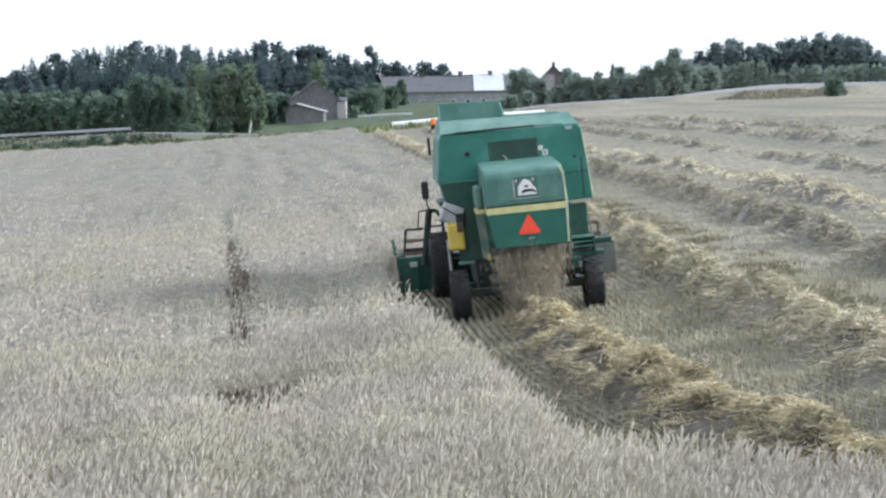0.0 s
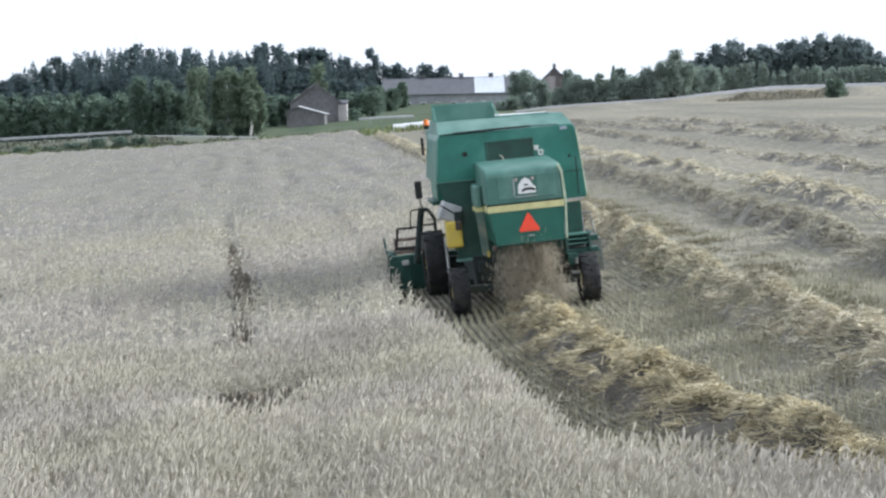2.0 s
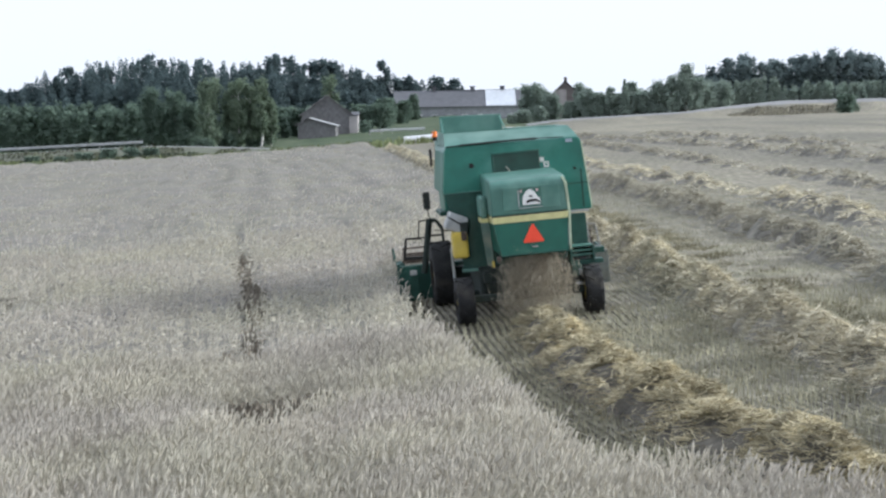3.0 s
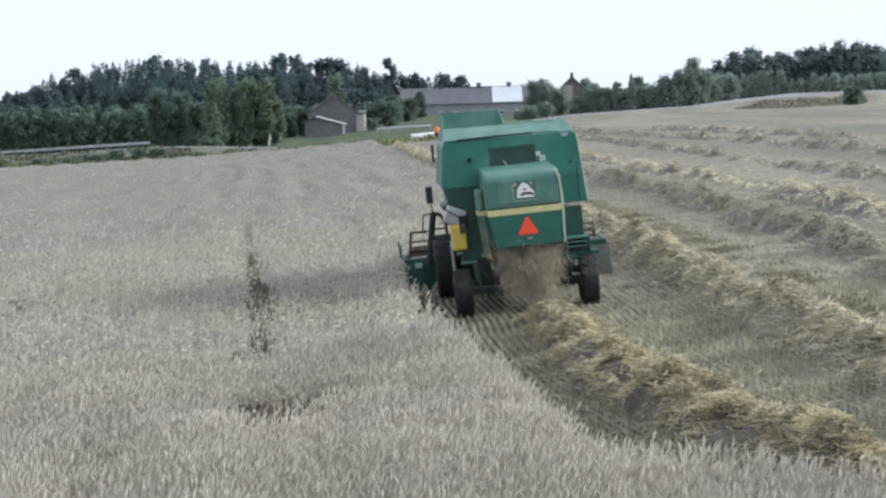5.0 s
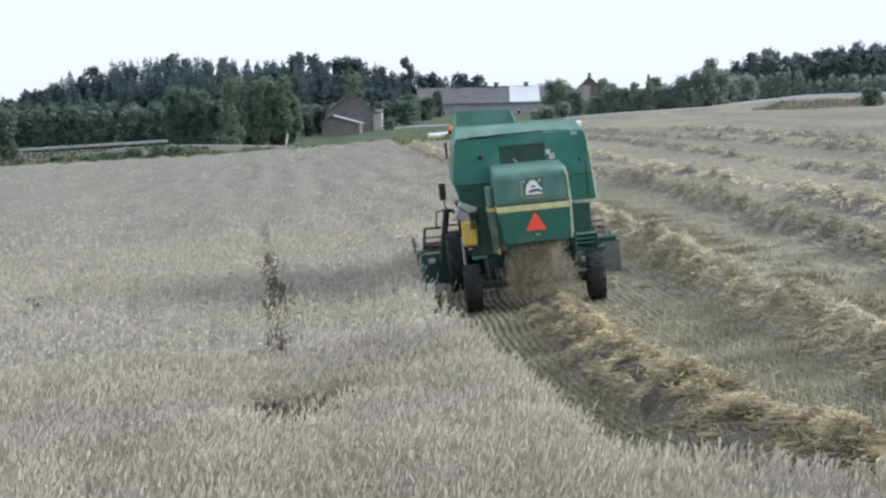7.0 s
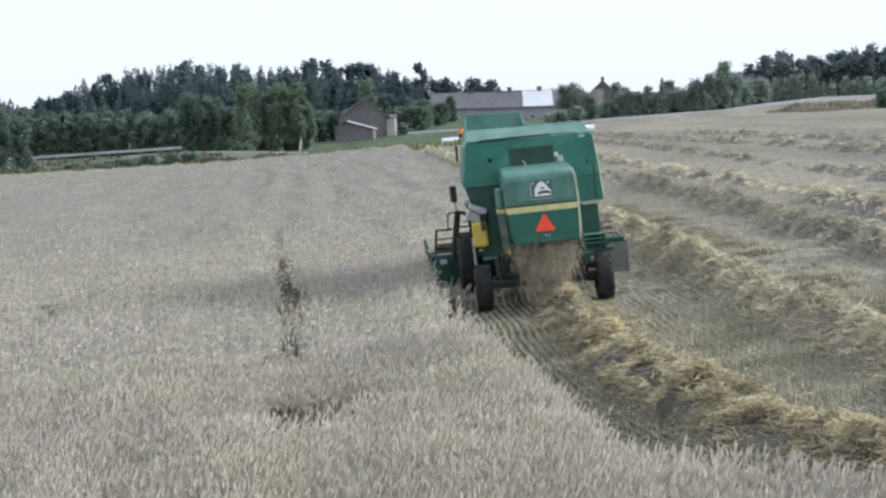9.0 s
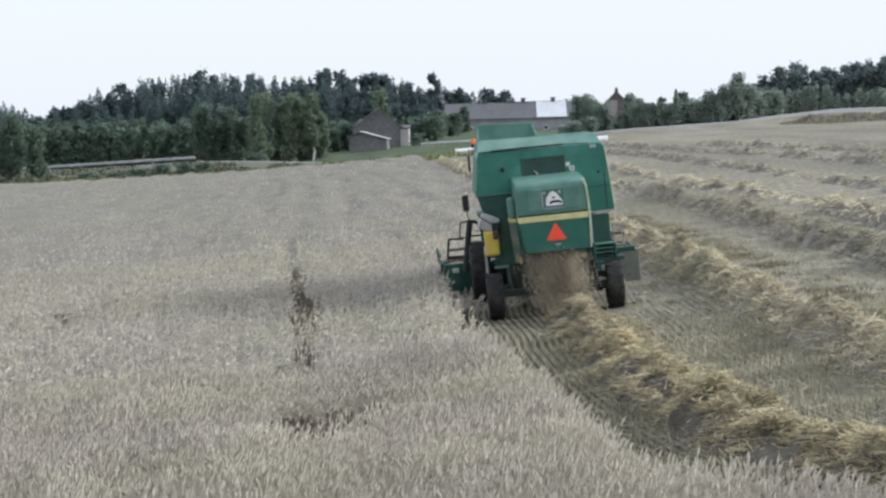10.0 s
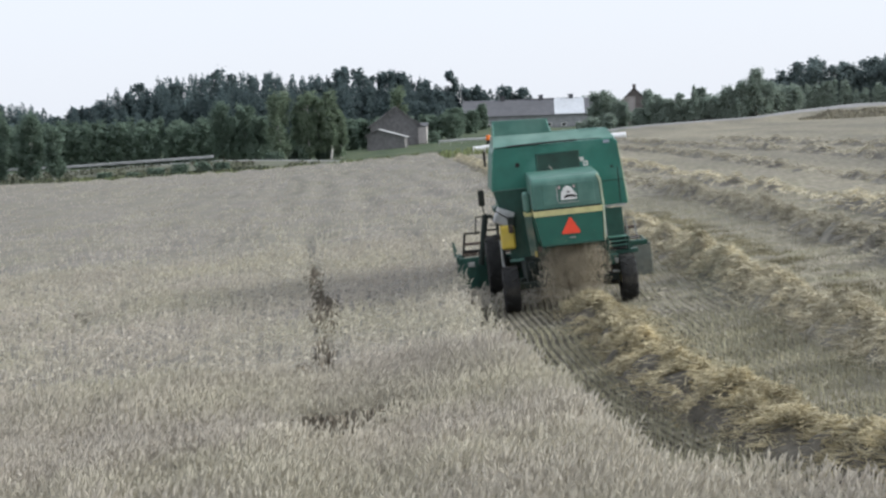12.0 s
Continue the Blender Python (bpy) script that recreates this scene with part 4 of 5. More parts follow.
    simple("hand_rail", root, M_BLACK, [((-1.48, 4.0, 1.71), (-1.63, 4.0, 1.70), 0.014), ((-1.63, 4.0, 1.70), (-1.67, 4.0, 1.38), 0.014), ((-1.67, 4.0, 1.38), (-1.52, 4.0, 1.36), 0.014)])
    simple("cross_rail", root, M_BLACK, [((-1.48, 3.9, 1.40), (-1.20, 3.85, 1.40), 0.02)])
    simple("reel_bracket", root, M_BLACK, [((-1.97, 4.3, 0.93), (-1.91, 4.3, 1.35), 0.026), ((-1.91, 4.3, 1.35), (-1.59, 4.3, 1.33), 0.022), ((-1.99, 4.3, 0.95), (-1.60, 4.3, 0.94), 0.035)])
    for k in range(3):
        simple("rung", root, M_STEEL, [((-1.34 - 0.07 * k, 3.98, 1.5 - 0.33 * k), (-1.05, 3.98, 1.46 - 0.33 * k), 0.016)])
    mirror = simple("side_mirror", root, M_BLACK, [(-1.555, -1.42, 3.16, 3.21, 1.97, 2.31)], 0.02, "black rear-view mirror on an arm")
    simple("mirror_glass", mirror, M_GLASS, [(-1.54, -1.435, 3.152, 3.159, 1.99, 2.29)])
    simple("mirror_arm", root, M_BLACK, [((-1.48, 3.2, 1.97), (-1.46, 3.3, 1.82), 0.012), ((-1.46, 3.3, 1.82), (-1.40, 3.7, 1.74), 0.012)])
    simple("side_lamp", root, M_BLACK, [(-1.36, -1.31, 2.96, 3.05, 2.80, 3.14)], 0.015)
    beacon = simple("beacon", root, M_ORANGE, [((-1.19, 3.4, 3.36), (-1.19, 3.4, 3.47), 0.06, 14, 0.045)], 0.0, "amber flashing beacon")
    simple("beacon_base", beacon, M_BLACK, [((-1.19, 3.4, 3.28), (-1.19, 3.4, 3.36), 0.055, 14)])
    # header
    simple("feeder_house", root, M_SHADE_DARK, [(-0.55, 0.55, 2.9, 4.3, 0.45, 1.2)], 0.03)
    bm = bmesh.new()
    prism(bm, [(4.25, 0.12), (4.20, 0.80), (4.27, 0.82), (4.34, 0.30), (4.7, 0.16), (5.35, 0.11), (5.35, 0.08), (4.4, 0.06)], "x", -2.08, 2.08)
    part("header_trough", bm, M_DKGREEN, root, "green grain header trough")
    for sx in (-1, 1):
        bm = bmesh.new()
        top = 0.86 if sx < 0 else 0.74
        prism(bm, [(4.15, 0.04), (4.15, top), (4.55, top), (5.2, 0.62), (6.0, 0.18), (6.05, 0.06)], "x", *sorted((sx * 2.08, sx * 2.14)))
        end = part("end_shield", rounded(bm, 0.008, 1), M_DKGREEN if sx < 0 else M_PLATE, root, "green header end shield")
        bm = bmesh.new()
        box(bm, *sorted((sx * 1.74, sx * 2.079)), 4.13, 4.17, 0.02, 0.70)
        part("end_plate", bm, M_DKGREEN if sx < 0 else M_PLATE, end)
        simple("divider", root, M_DKGREEN, [((sx * 2.11, 5.9, 0.15), (sx * 2.11, 6.5, 0.06), 0.07, 8, 0.012)])
    simple("divider_rod", root, M_DKGREEN, [((-2.16, 4.7, 0.82), (-2.18, 4.75, 1.14), 0.025), ((-2.18, 4.75, 1.14), (-2.12, 5.3, 0.9), 0.02), ((-2.14, 4.72, 0.86), (-2.0, 4.3, 0.84), 0.025)])
    simple("header_box", root, M_GALV, [(-1.90, -1.76, 4.10, 4.149, 0.62, 0.72)], 0.008)
    simple("auger", root, M_STEEL, [((-2.05, 4.65, 0.42), (2.05, 4.65, 0.42), 0.14, 16)])
    simple("cutter_bar", root, M_STEEL, [(-2.08, 2.08, 5.33, 5.45, 0.075, 0.105)])
    for k in range(28):
        simple("knife_guard", root, M_STEEL, [((-2.03 + 0.15 * k, 5.44, 0.09), (-2.03 + 0.15 * k, 5.56, 0.085), 0.014, 6, 0.004)])
    reel = new("reel")
    reel.parent = root
    reel.matrix_basis = pose(0, 5.1, 0.82)
    tagged(reel, "rusty turning reel with wooden bats")
    simple("reel_shaft", reel, M_RUST, [((-2.0, 0, 0), (2.0, 0, 0), 0.04, 10)])
    for k in range(6):
        a = k * math.tau / 6
        c, s = math.cos(a), math.sin(a)
        simple("bat", reel, M_RUST, [((-1.97, 0.27 * c, 0.27 * s), (1.97, 0.27 * c, 0.27 * s), 0.022, 6)])
        for x in (-1.95, -0.65, 0.65, 1.95):
            simple("spoke", reel, M_RUST, [((x, 0, 0), (x, 0.27 * c, 0.27 * s), 0.013, 6)])
        bm = bmesh.new()
        for x in np.linspace(-1.9, 1.9, 20):
            tube(bm, (x, 0.27 * c, 0.27 * s), (x, 0.27 * c - 0.03, 0.27 * s - 0.16), 0.004, 4)
        part("tine_row", bm, M_STEEL, reel)
    parts["reel"] = reel
    for x in (-2.04, 2.04):
        simple("reel_arm", root, M_DKGREEN, [((x, 4.25, 0.76), (x, 5.1, 0.82), 0.035)])
    # straw tumbling out below the hood, in clumps that go round
    clumps = []
    rng = np.random.default_rng(5)
    for k in range(44):
        n = 300
        p = rng.normal(0, 1, (n, 3)) * (0.12, 0.07, 0.17)
        t = turn_z(rng.uniform(0, 6.28, n)) @ turn_x(rng.uniform(0, 6.28, n))
        tilt = rng.normal(0.8, 0.6, n)
        c, s, o, i = np.cos(tilt), np.sin(tilt), np.zeros(n), np.ones(n)
        t = turn_z(rng.uniform(0, 6.28, n)) @ np.stack([np.stack([c, o, s], -1), np.stack([o, i, o], -1), np.stack([-s, o, c], -1)], -2)
        v, f = scatter(STRAND * (1, 0.07, 1), STRAND_F, t, p, rng.uniform(0.03, 0.12, n))
        ob = build("straw_clump", v, f, M_CHAFF)
        ob.parent = root
        tagged(ob, kind="stuff")
        clumps.append((ob, rng.uniform(-0.44, 0.58), rng.uniform(-0.90, -0.70), k / 44 * 1.3 + rng.uniform(0, 0.06), rng.uniform(-25, 25)))
    parts["clumps"] = clumps
    return root, parts


HARVESTER, PARTS = harvester()


# ---- trees ----
LEAF = np.array([(-0.5, -0.35, 0), (0.5, -0.4, 0.12), (0.55, 0.4, 0), (-0.4, 0.45, 0.15)])
LEAF_F = np.array([(0, 1, 2, 3)])


def crown_arrays(kind, h, w, n, leaf, rng):
    """Leaf clumps of one crown, gathered into uneven masses."""
    if kind == "spruce":
        q = rng.uniform(0, 1, n) ** 0.64
        z = h * (1 - 0.93 * q)
        tier = 0.72 + 0.42 * np.abs(np.sin(z / h * 19 + rng.uniform(0, 6)))
        a = rng.uniform(0, 6.28, n)
        r = 0.5 * w * (q ** 0.62) * tier * np.sqrt(rng.uniform(0.3, 1, n)) * (1 + 0.22 * np.sin(3 * a + rng.uniform(0, 6)))
        p = np.stack([r * np.cos(a), r * np.sin(a), z - 0.12 * r], -1)
    else:
        low, high, blobs = {"pine": (0.36, 1.0, 17), "round": (0.0, 1.0, 34), "tall": (0.04, 1.0, 44), "bush": (0.0, 1.0, 26)}[kind]
        bz = rng.uniform(low + 0.05, high - 0.12, blobs)
        mid = (bz - low) / (high - low)
        reach = 0.5 * w * np.sqrt(np.clip(1 - (2 * mid - 0.9) ** 2 * 0.75, 0.05, 1)) * 0.72
        ba, br = rng.uniform(0, 6.28, blobs), np.sqrt(rng.uniform(0.05, 1, blobs)) * reach
        size = w * rng.uniform(0.11, 0.26 if kind == "pine" else 0.22, blobs)
        k = rng.integers(0, blobs, n)
        d = rng.normal(0, 1, (n, 3))
        d /= np.linalg.norm(d, axis=1)[:, None]
        d *= (rng.uniform(0.45, 1.08, n) ** 0.6 * np.exp(rng.normal(0, 0.24, n)))[:, None]
        p = np.stack([np.cos(ba) * br, np.sin(ba) * br, bz * h], -1)[k] + d * size[k][:, None] * (1, 1, 1.15)
        p[:, 2] = np.clip(p[:, 2], 0.1, h)
    p[:, 2] *= h / np.percentile(p[:, 2], 99.6)
    t = turn_z(rng.uniform(0, 6.28, n)) @ turn_x(rng.normal(0.6, 0.7, n))
    if kind == "spruce":
        leaf = leaf * (0.62 + 0.6 * (1 - p[:, 2] / h))
    return scatter(LEAF, LEAF_F, t, p, leaf * rng.uniform(0.6, 1.4, n))


def trunk_mesh(h, r, rng, limbs=6, low=0.25):
    bm = bmesh.new()
    p, rad = Vector((0, 0, -0.3)), r
    for k in range(6):
        q = Vector((rng.normal(0, 0.02 * h), rng.normal(0, 0.02 * h), h * 0.88 * (k + 1) / 6))
        tube(bm, p, q, rad, 7, rad * 0.8)
        p, rad = q, rad * 0.8
    for k in range(limbs):
        z, a = h * rng.uniform(low, 0.8), rng.uniform(0, 6.28)
        out = h * rng.uniform(0.05, 0.10)
        tube(bm, (0, 0, z), (out * math.cos(a), out * math.sin(a), z + out * 0.8), r * 0.35, 5, r * 0.12)
    return bm


def tree(name, kind, x, y, h, w, n, leaf, leaf_mat, bark, seed, label, category="tree", z=None):
    rng = np.random.default_rng(seed)
    root = thing(name, x, y, ground_z(x, y) if z is None else z, label, category)
    if kind != "bush":
        part("trunk", trunk_mesh(h, h * 0.018 + 0.03, rng), bark, root, "")
    else:
        bm = bmesh.new()
        for k in range(5):
            a = k * 1.26
            tube(bm, (0, 0, -0.2), (0.3 * w * math.cos(a), 0.3 * w * math.sin(a), h * 0.7), 0.05, 5, 0.015)
        part("stem", bm, bark, root)
    v, f = crown_arrays(kind, h, w, n, leaf, rng)
    c = build("crown", v, f, leaf_mat)
    c.parent = root
    return root


def woods(name, spots, leaf_mat, label, seed):
    """Far woodland as one thing: spots are x, y, foot height, height, width, kind."""
    rng = np.random.default_rng(seed)
    vs, fs, at = [], [], 0
    for x, y, z, h, w, kind, n, leaf in spots:
        v, f = crown_arrays(kind, h, w, n, leaf, rng)
        vs.append(v + np.array((x, y, z)))
        fs.append(f + at)
        at += len(v)
        # stem
        r = 0.012 * h + 0.05
        s = np.array([(-r, 0, -0.5), (r, 0, -0.5), (r * 0.4, 0, h * 0.7), (-r * 0.4, 0, h * 0.7), (0, -r, -0.5), (0, r, -0.5), (0, r * 0.4, h * 0.7), (0, -r * 0.4, h * 0.7)]) + (x, y, z)
        vs.append(s)
        fs.append(np.array([(0, 1, 2, 3), (4, 5, 6, 7)]) + at)
        at += 8
    return tagged(build(name, np.concatenate(vs), np.concatenate(fs), leaf_mat), label, "forest", kind="stuff")


rng = np.random.default_rng(3)
# pines on the wooded rise: the crest is given as x, height of the tree tops
CREST = ((-126, 11.7), (-119, 11.0), (-114, 9.2), (-111, 7.6), (-108, 7.0), (-106.5, 9.0), (-101.5, 9.5), (-100, 11.0), (-97, 11.2), (-95, 13.4), (-92, 14.3), (-89, 14.7), (-86, 14.0),
         (-84, 16.2), (-76, 16.8), (-69, 17.6), (-62, 16.9), (-56, 16.8), (-50, 16.0), (-44, 16.3), (-41, 15.4), (-37.4, 17.4), (-34.6, 16.6), (-30.3, 15.4), (-28.7, 13.4),
         (-26.8, 15.6), (-21, 15.6), (-19, 13.2), (-16.8, 14.2), (-13.3, 13.0), (-11.9, 11.6), (-5.5, 12.2), (-3, 10.8), (4, 10.6), (8, 9.4), (12, 8.6))
spots = []
for row, (yy, drop, step) in enumerate(((456, 0.2, 2.6), (451, 0.7, 2.3), (445, 1.6, 2.4), (438, 3.0, 2.6), (430, 4.6, 2.8), (421, 6.4, 3.0))):
    for x in np.arange(-128, 12, step):
        x = x + rng.normal(0, 0.8)
        if x > -9 and row > 1:
            continue
        top = np.interp(x * 450 / yy, [c[0] for c in CREST], [c[1] for c in CREST]) - drop + rng.normal(0.1, 0.5)
        z = ground_z(x, yy)
        h = max(top - z, 4.0)
        kind = "pine" if rng.random() < (0.28 if row < 1 else 0.08) else "spruce"
        spots.append((x, yy + rng.normal(0, 1.5), z, h, rng.uniform(4.0, 5.4) if kind == "spruce" else rng.uniform(3.8, 5.0), kind, 1000, 0.52))
for x, top in ((-9.6, 15.6), (-37.4, 17.6), (-24.4, 16.2), (-26.6, 16.0), (-21.2, 15.9), (4.2, 11.4), (7.5, 11.0), (-3.6, 11.6), (-105.5, 9.4), (-103.2, 9.3), (-99.6, 11.0)):
    z = ground_z(x, 452)
    spots.append((x, 452, z, top - z, 5.0, "pine", 1300, 0.5))
woods("forest_hill", spots, M_HAZE_PINE, "dark pine and spruce forest covering a low hill", 31)

# leafy belt below the rise
spots = []
for row, yy in enumerate((262, 256, 250)):
    for x in np.arange(-85, -34, 1.8):
        x = x + rng.normal(0, 0.6)
        top = np.interp(x, (-85, -57, -47, -39, -34), (5.0, 4.85, 4.7, 5.2, 4.9)) + rng.normal(0, 0.3) - 0.4 * row
        z = ground_z(x, yy) - 1.2
        spots.append((x, yy, z, top - z, rng.uniform(2.2, 3.0), "tall", 1300, 0.30))
for x in np.arange(-42, -7, 2.6):
    yy = 335
    z = ground_z(x, yy)
    spots.append((x + rng.normal(0, 0.6), yy, z, 4.6 + rng.normal(0, 0.5), 3.8, "round", 1200, 0.38))
woods("tree_belt", spots, M_HAZE_LEAF, "dark green belt of leafy trees before the forest", 32)

# woods on the right-hand rise, with a haze-paled belt of young trees before them
RIGHT = ((58, 8.5), (65, 10.2), (68.8, 12.2), (71, 11.8), (72.6, 14.2), (74, 13.6), (76.2, 15.7), (78.5, 15.0), (81.1, 15.3), (83.1, 14.6), (85.7, 12.9), (87, 14.4), (90.4, 15.8), (92.4, 14.9),
         (94.5, 16.2), (98, 16.2), (102.4, 14.9), (106.4, 15.0), (109, 12.0), (113, 11.6), (125, 12.5), (140, 12.0))
spots = []
for row, (yy, drop) in enumerate(((428, 0), (421, 0.8), (414, 2.4))):
    for x in np.arange(60, 150, 3.0):
        x = x + rng.normal(0, 0.9)
        top = np.interp(x * 420 / yy, [c[0] for c in RIGHT], [c[1] for c in RIGHT]) - drop + rng.normal(0.1, 0.4)
        z = ground_z(x, yy)
        spots.append((x, yy, z, max(top - z, 4), rng.uniform(4.2, 5.6), "round", 1500, 0.44))
for x, top in ((72.6, 14.3), (69.0, 12.4), (65.6, 10.6)):
    spots.append((x, 420, ground_z(x, 420), top - ground_z(x, 420), 3.2, "pine", 700, 0.42))
woods("forest_right", spots, M_HAZE_BLUELEAF, "dark mixed wood on a rise beyond the field", 33)
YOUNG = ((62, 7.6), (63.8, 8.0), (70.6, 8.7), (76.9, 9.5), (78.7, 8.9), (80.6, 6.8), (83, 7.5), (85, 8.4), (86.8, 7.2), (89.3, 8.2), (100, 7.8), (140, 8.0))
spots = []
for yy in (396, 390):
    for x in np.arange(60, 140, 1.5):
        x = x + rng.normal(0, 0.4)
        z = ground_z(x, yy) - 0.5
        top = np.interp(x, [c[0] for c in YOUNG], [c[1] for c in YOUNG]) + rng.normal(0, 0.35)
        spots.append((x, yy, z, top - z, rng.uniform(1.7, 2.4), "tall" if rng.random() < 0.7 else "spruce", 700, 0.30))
woods("young_trees", spots, M_HAZE_FARLEAF, "belt of young trees, the green paled for haze", 34)
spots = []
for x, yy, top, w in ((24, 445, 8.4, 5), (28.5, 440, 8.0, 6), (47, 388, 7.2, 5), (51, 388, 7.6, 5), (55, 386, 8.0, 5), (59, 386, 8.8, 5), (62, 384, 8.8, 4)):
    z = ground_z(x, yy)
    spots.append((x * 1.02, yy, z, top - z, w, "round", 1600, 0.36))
woods("distant_trees", spots, M_HAZE_FARLEAF, "hazy distant treetops behind the farm", 35)

# single trees and shrubs
B = "pale green birch with slim white trunk at the field margin"
for x, y, h, w, s in ((-27.1, 229, 8.9, 3.8, 41), (-24.6, 232, 8.2, 2.8, 42), (-23.4, 230, 8.8, 3.0, 43), (-22.2, 232, 7.9, 2.6, 46), (-20.7, 230, 8.8, 2.7, 44), (-19.4, 231, 6.3, 2.0, 45)):
    tree("birch_tree", "tall", x, y, h, w, 7000, 0.20, M_BIRCH, M_BIRCHBARK, s, B, z=-1.1)
for x, y, h, w, s in ((-35.8, 238, 7.6, 4.0, 51), (-32.8, 238, 7.2, 3.6, 52), (-30.4, 236, 5.6, 3.2, 53)):
    tree("willow_tree", "tall", x, y, h, w, 7000, 0.22, M_HAZE_LEAF, M_BARK, s, "grey-green bushy willow beside the road", z=-0.9)
for x, y, h, w, s in ((-49.4, 200, 5.9, 2.6, 61), (-52.4, 202, 7.4, 3.8, 62), (-57.0, 204, 8.0, 4.4, 63), (-61.0, 206, 8.4, 5.0, 64)):
    tree("roadside_tree", "round", x, y, h, w, 9000, 0.20, M_HAZE_LEAF, M_BIRCHBARK, s, "dark leafy tree at the roadside", z=-1.8)
tree("garden_tree", "tall", -14.1, 277, 8.9, 3.0, 2600, 0.26, M_BIRCH, M_BARK, 71, "pale leafy tree rising behind the grey barn")
for x, y, h, w, s in ((-1.6, 385, 5.4, 3.0, 72), (-3.0, 384, 3.8, 3.2, 73), (-6.5, 330, 5.0, 5.0, 85), (-3.4, 332, 4.2, 3.2, 86)):
    tree("farm_tree", "round", x, y, h, w, 4000, 0.30, M_HAZE_LEAF, M_BARK, s, "leafy green tree round the farm buildings")
# trees in the farmyard: place, height of the top, width
F = "leafy tree standing beside the farm track, leaves paled for haze"
for x, y, top, w, kind, s in ((18.9, 318, 7.5, 2.8, "round", 74), (20.6, 316, 7.7, 3.0, "round", 75), (22.6, 313, 6.4, 2.8, "round", 87), (23.6, 316, 5.4, 2.8, "round", 88),
                              (25.6, 306, 4.4, 2.4, "round", 103), (28.6, 305, 6.6, 3.0, "round", 76), (27.9, 312, 7.5, 2.0, "tall", 89), (30.6, 304, 5.9, 3.0, "round", 90), (32.2, 302, 6.6, 1.6, "tall", 98), (33.0, 303, 5.7, 3.0, "round", 77),
                              (34.4, 300, 7.9, 1.9, "spruce", 78), (36.4, 306, 7.5, 2.4, "pine", 79), (35.6, 302, 5.8, 2.8, "round", 99), (38.0, 302, 5.7, 3.2, "round", 81), (40.2, 301, 7.6, 3.2, "round", 82),
                              (42.4, 300, 8.5, 3.2, "round", 83), (44.6, 300, 10.4, 2.8, "tall", 80), (46.6, 301, 8.2, 3.2, "round", 84), (48.8, 303, 7.4, 3.0, "round", 100), (51.6, 304, 7.4, 3.0, "tall", 101)):
    z = ground_z(x, y)
    tree("farm_tree", kind, x, y, top - z, w * (1.0 if kind in ("spruce", "pine") else 1.3), 4600, 0.23, M_HAZE_FARLEAF, M_BARK, s, F)
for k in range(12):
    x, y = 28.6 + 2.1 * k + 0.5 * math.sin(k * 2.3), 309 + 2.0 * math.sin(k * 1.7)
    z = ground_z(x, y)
    tree("farm_tree", "round", x, y, 5.5 + 0.35 * math.sin(k * 2.9) + 0.06 * k - z, 3.6, 3600, 0.25, M_HAZE_FARLEAF, M_BARK, 160 + k, "low tree in the farm hedge, leaves paled for haze")
for k, (x, y, h, w) in enumerate(((15.8, 306, 1.6, 2.6), (17.6, 307, 2.2, 3.4), (20.4, 304, 2.6, 2.8),
                                  (-27.6, 227, 1.5, 3.0), (-24.6, 230, 1.9, 3.0), (-21.6, 232, 1.8, 3.0), (-31.0, 236, 2.4, 3.6), (-18.6, 268, 4.2, 4.2), (-21.0, 262, 3.4, 4.0), (-6.0, 275, 3.8, 4.6), (-8.4, 276, 3.4, 3.2))):
    tree("shrub", "bush", x, y, h, w, 3600, 0.22, M_HAZE_FARLEAF if x > 10 else M_HAZE_LEAF, M_BARK, 120 + k, "dense green shrub beside the farm", "shrub")
tree("field_bush", "bush", 62.4, 260, 2.6, 3.6, 1200, 0.34, M_HAZE_LEAF, M_BARK, 91, "round green bush on the bank of the field", "bush")
for x, y, h, w, s in ((-39.0, 206, 1.05, 2.4, 92), (-36.2, 206, 1.35, 2.8, 93), (-33.4, 207, 1.45, 2.6, 94), (-31.4, 207, 1.2, 2.2, 102), (-44.6, 204, 0.85, 2.0, 95), (-41.4, 205, 0.7, 1.8, 96)):
    tree("roadside_bush", "bush", x, y, h, w, 1800, 0.15, M_HAZE_LEAF, M_BARK, s, "low dark bush on the road embankment", "bush", z=ground_z(x, y) + 0.1)
tree("barn_bush", "bush", -8.0, 258, 1.7, 2.6, 500, 0.26, M_HAZE_LEAF, M_BARK, 97, "small green bush beside the grey barn", "bush")


# ---- farm ----
def gabled(root, x0, x1, y0, y1, zb, ze, zr, wall_mat, roof_mat, ridge="x", over=0.35):
    """Walls and two roof slopes of a simple building, in the thing's own axes."""
    bm = bmesh.new()
    if ridge == "x":
        prism(bm, [(y0, zb), (y1, zb), (y1, ze), ((y0 + y1) / 2, zr), (y0, ze)], "x", x0, x1)
    else:
        prism(bm, [(x0, zb), (x1, zb), (x1, ze), ((x0 + x1) / 2, zr), (x0, ze)], "y", y0, y1)
    part("wall", bm, wall_mat, root)
    lo, hi, a, b = (y0, y1, x0 - over, x1 + over) if ridge == "x" else (x0, x1, y0 - over, y1 + over)
    mid, slope = (lo + hi) / 2, (zr - ze) / ((hi - lo) / 2)
    for s, edge in ((-1, lo - over), (1, hi + over)):
        ez = ze - over * slope
        bm = bmesh.new()
        prism(bm, [(edge, ez + 0.02), (mid, zr + 0.02), (mid, zr + 0.17), (edge, ez + 0.15)], "x" if ridge == "x" else "y", a, b)
        part("roof", bm, roof_mat, root)


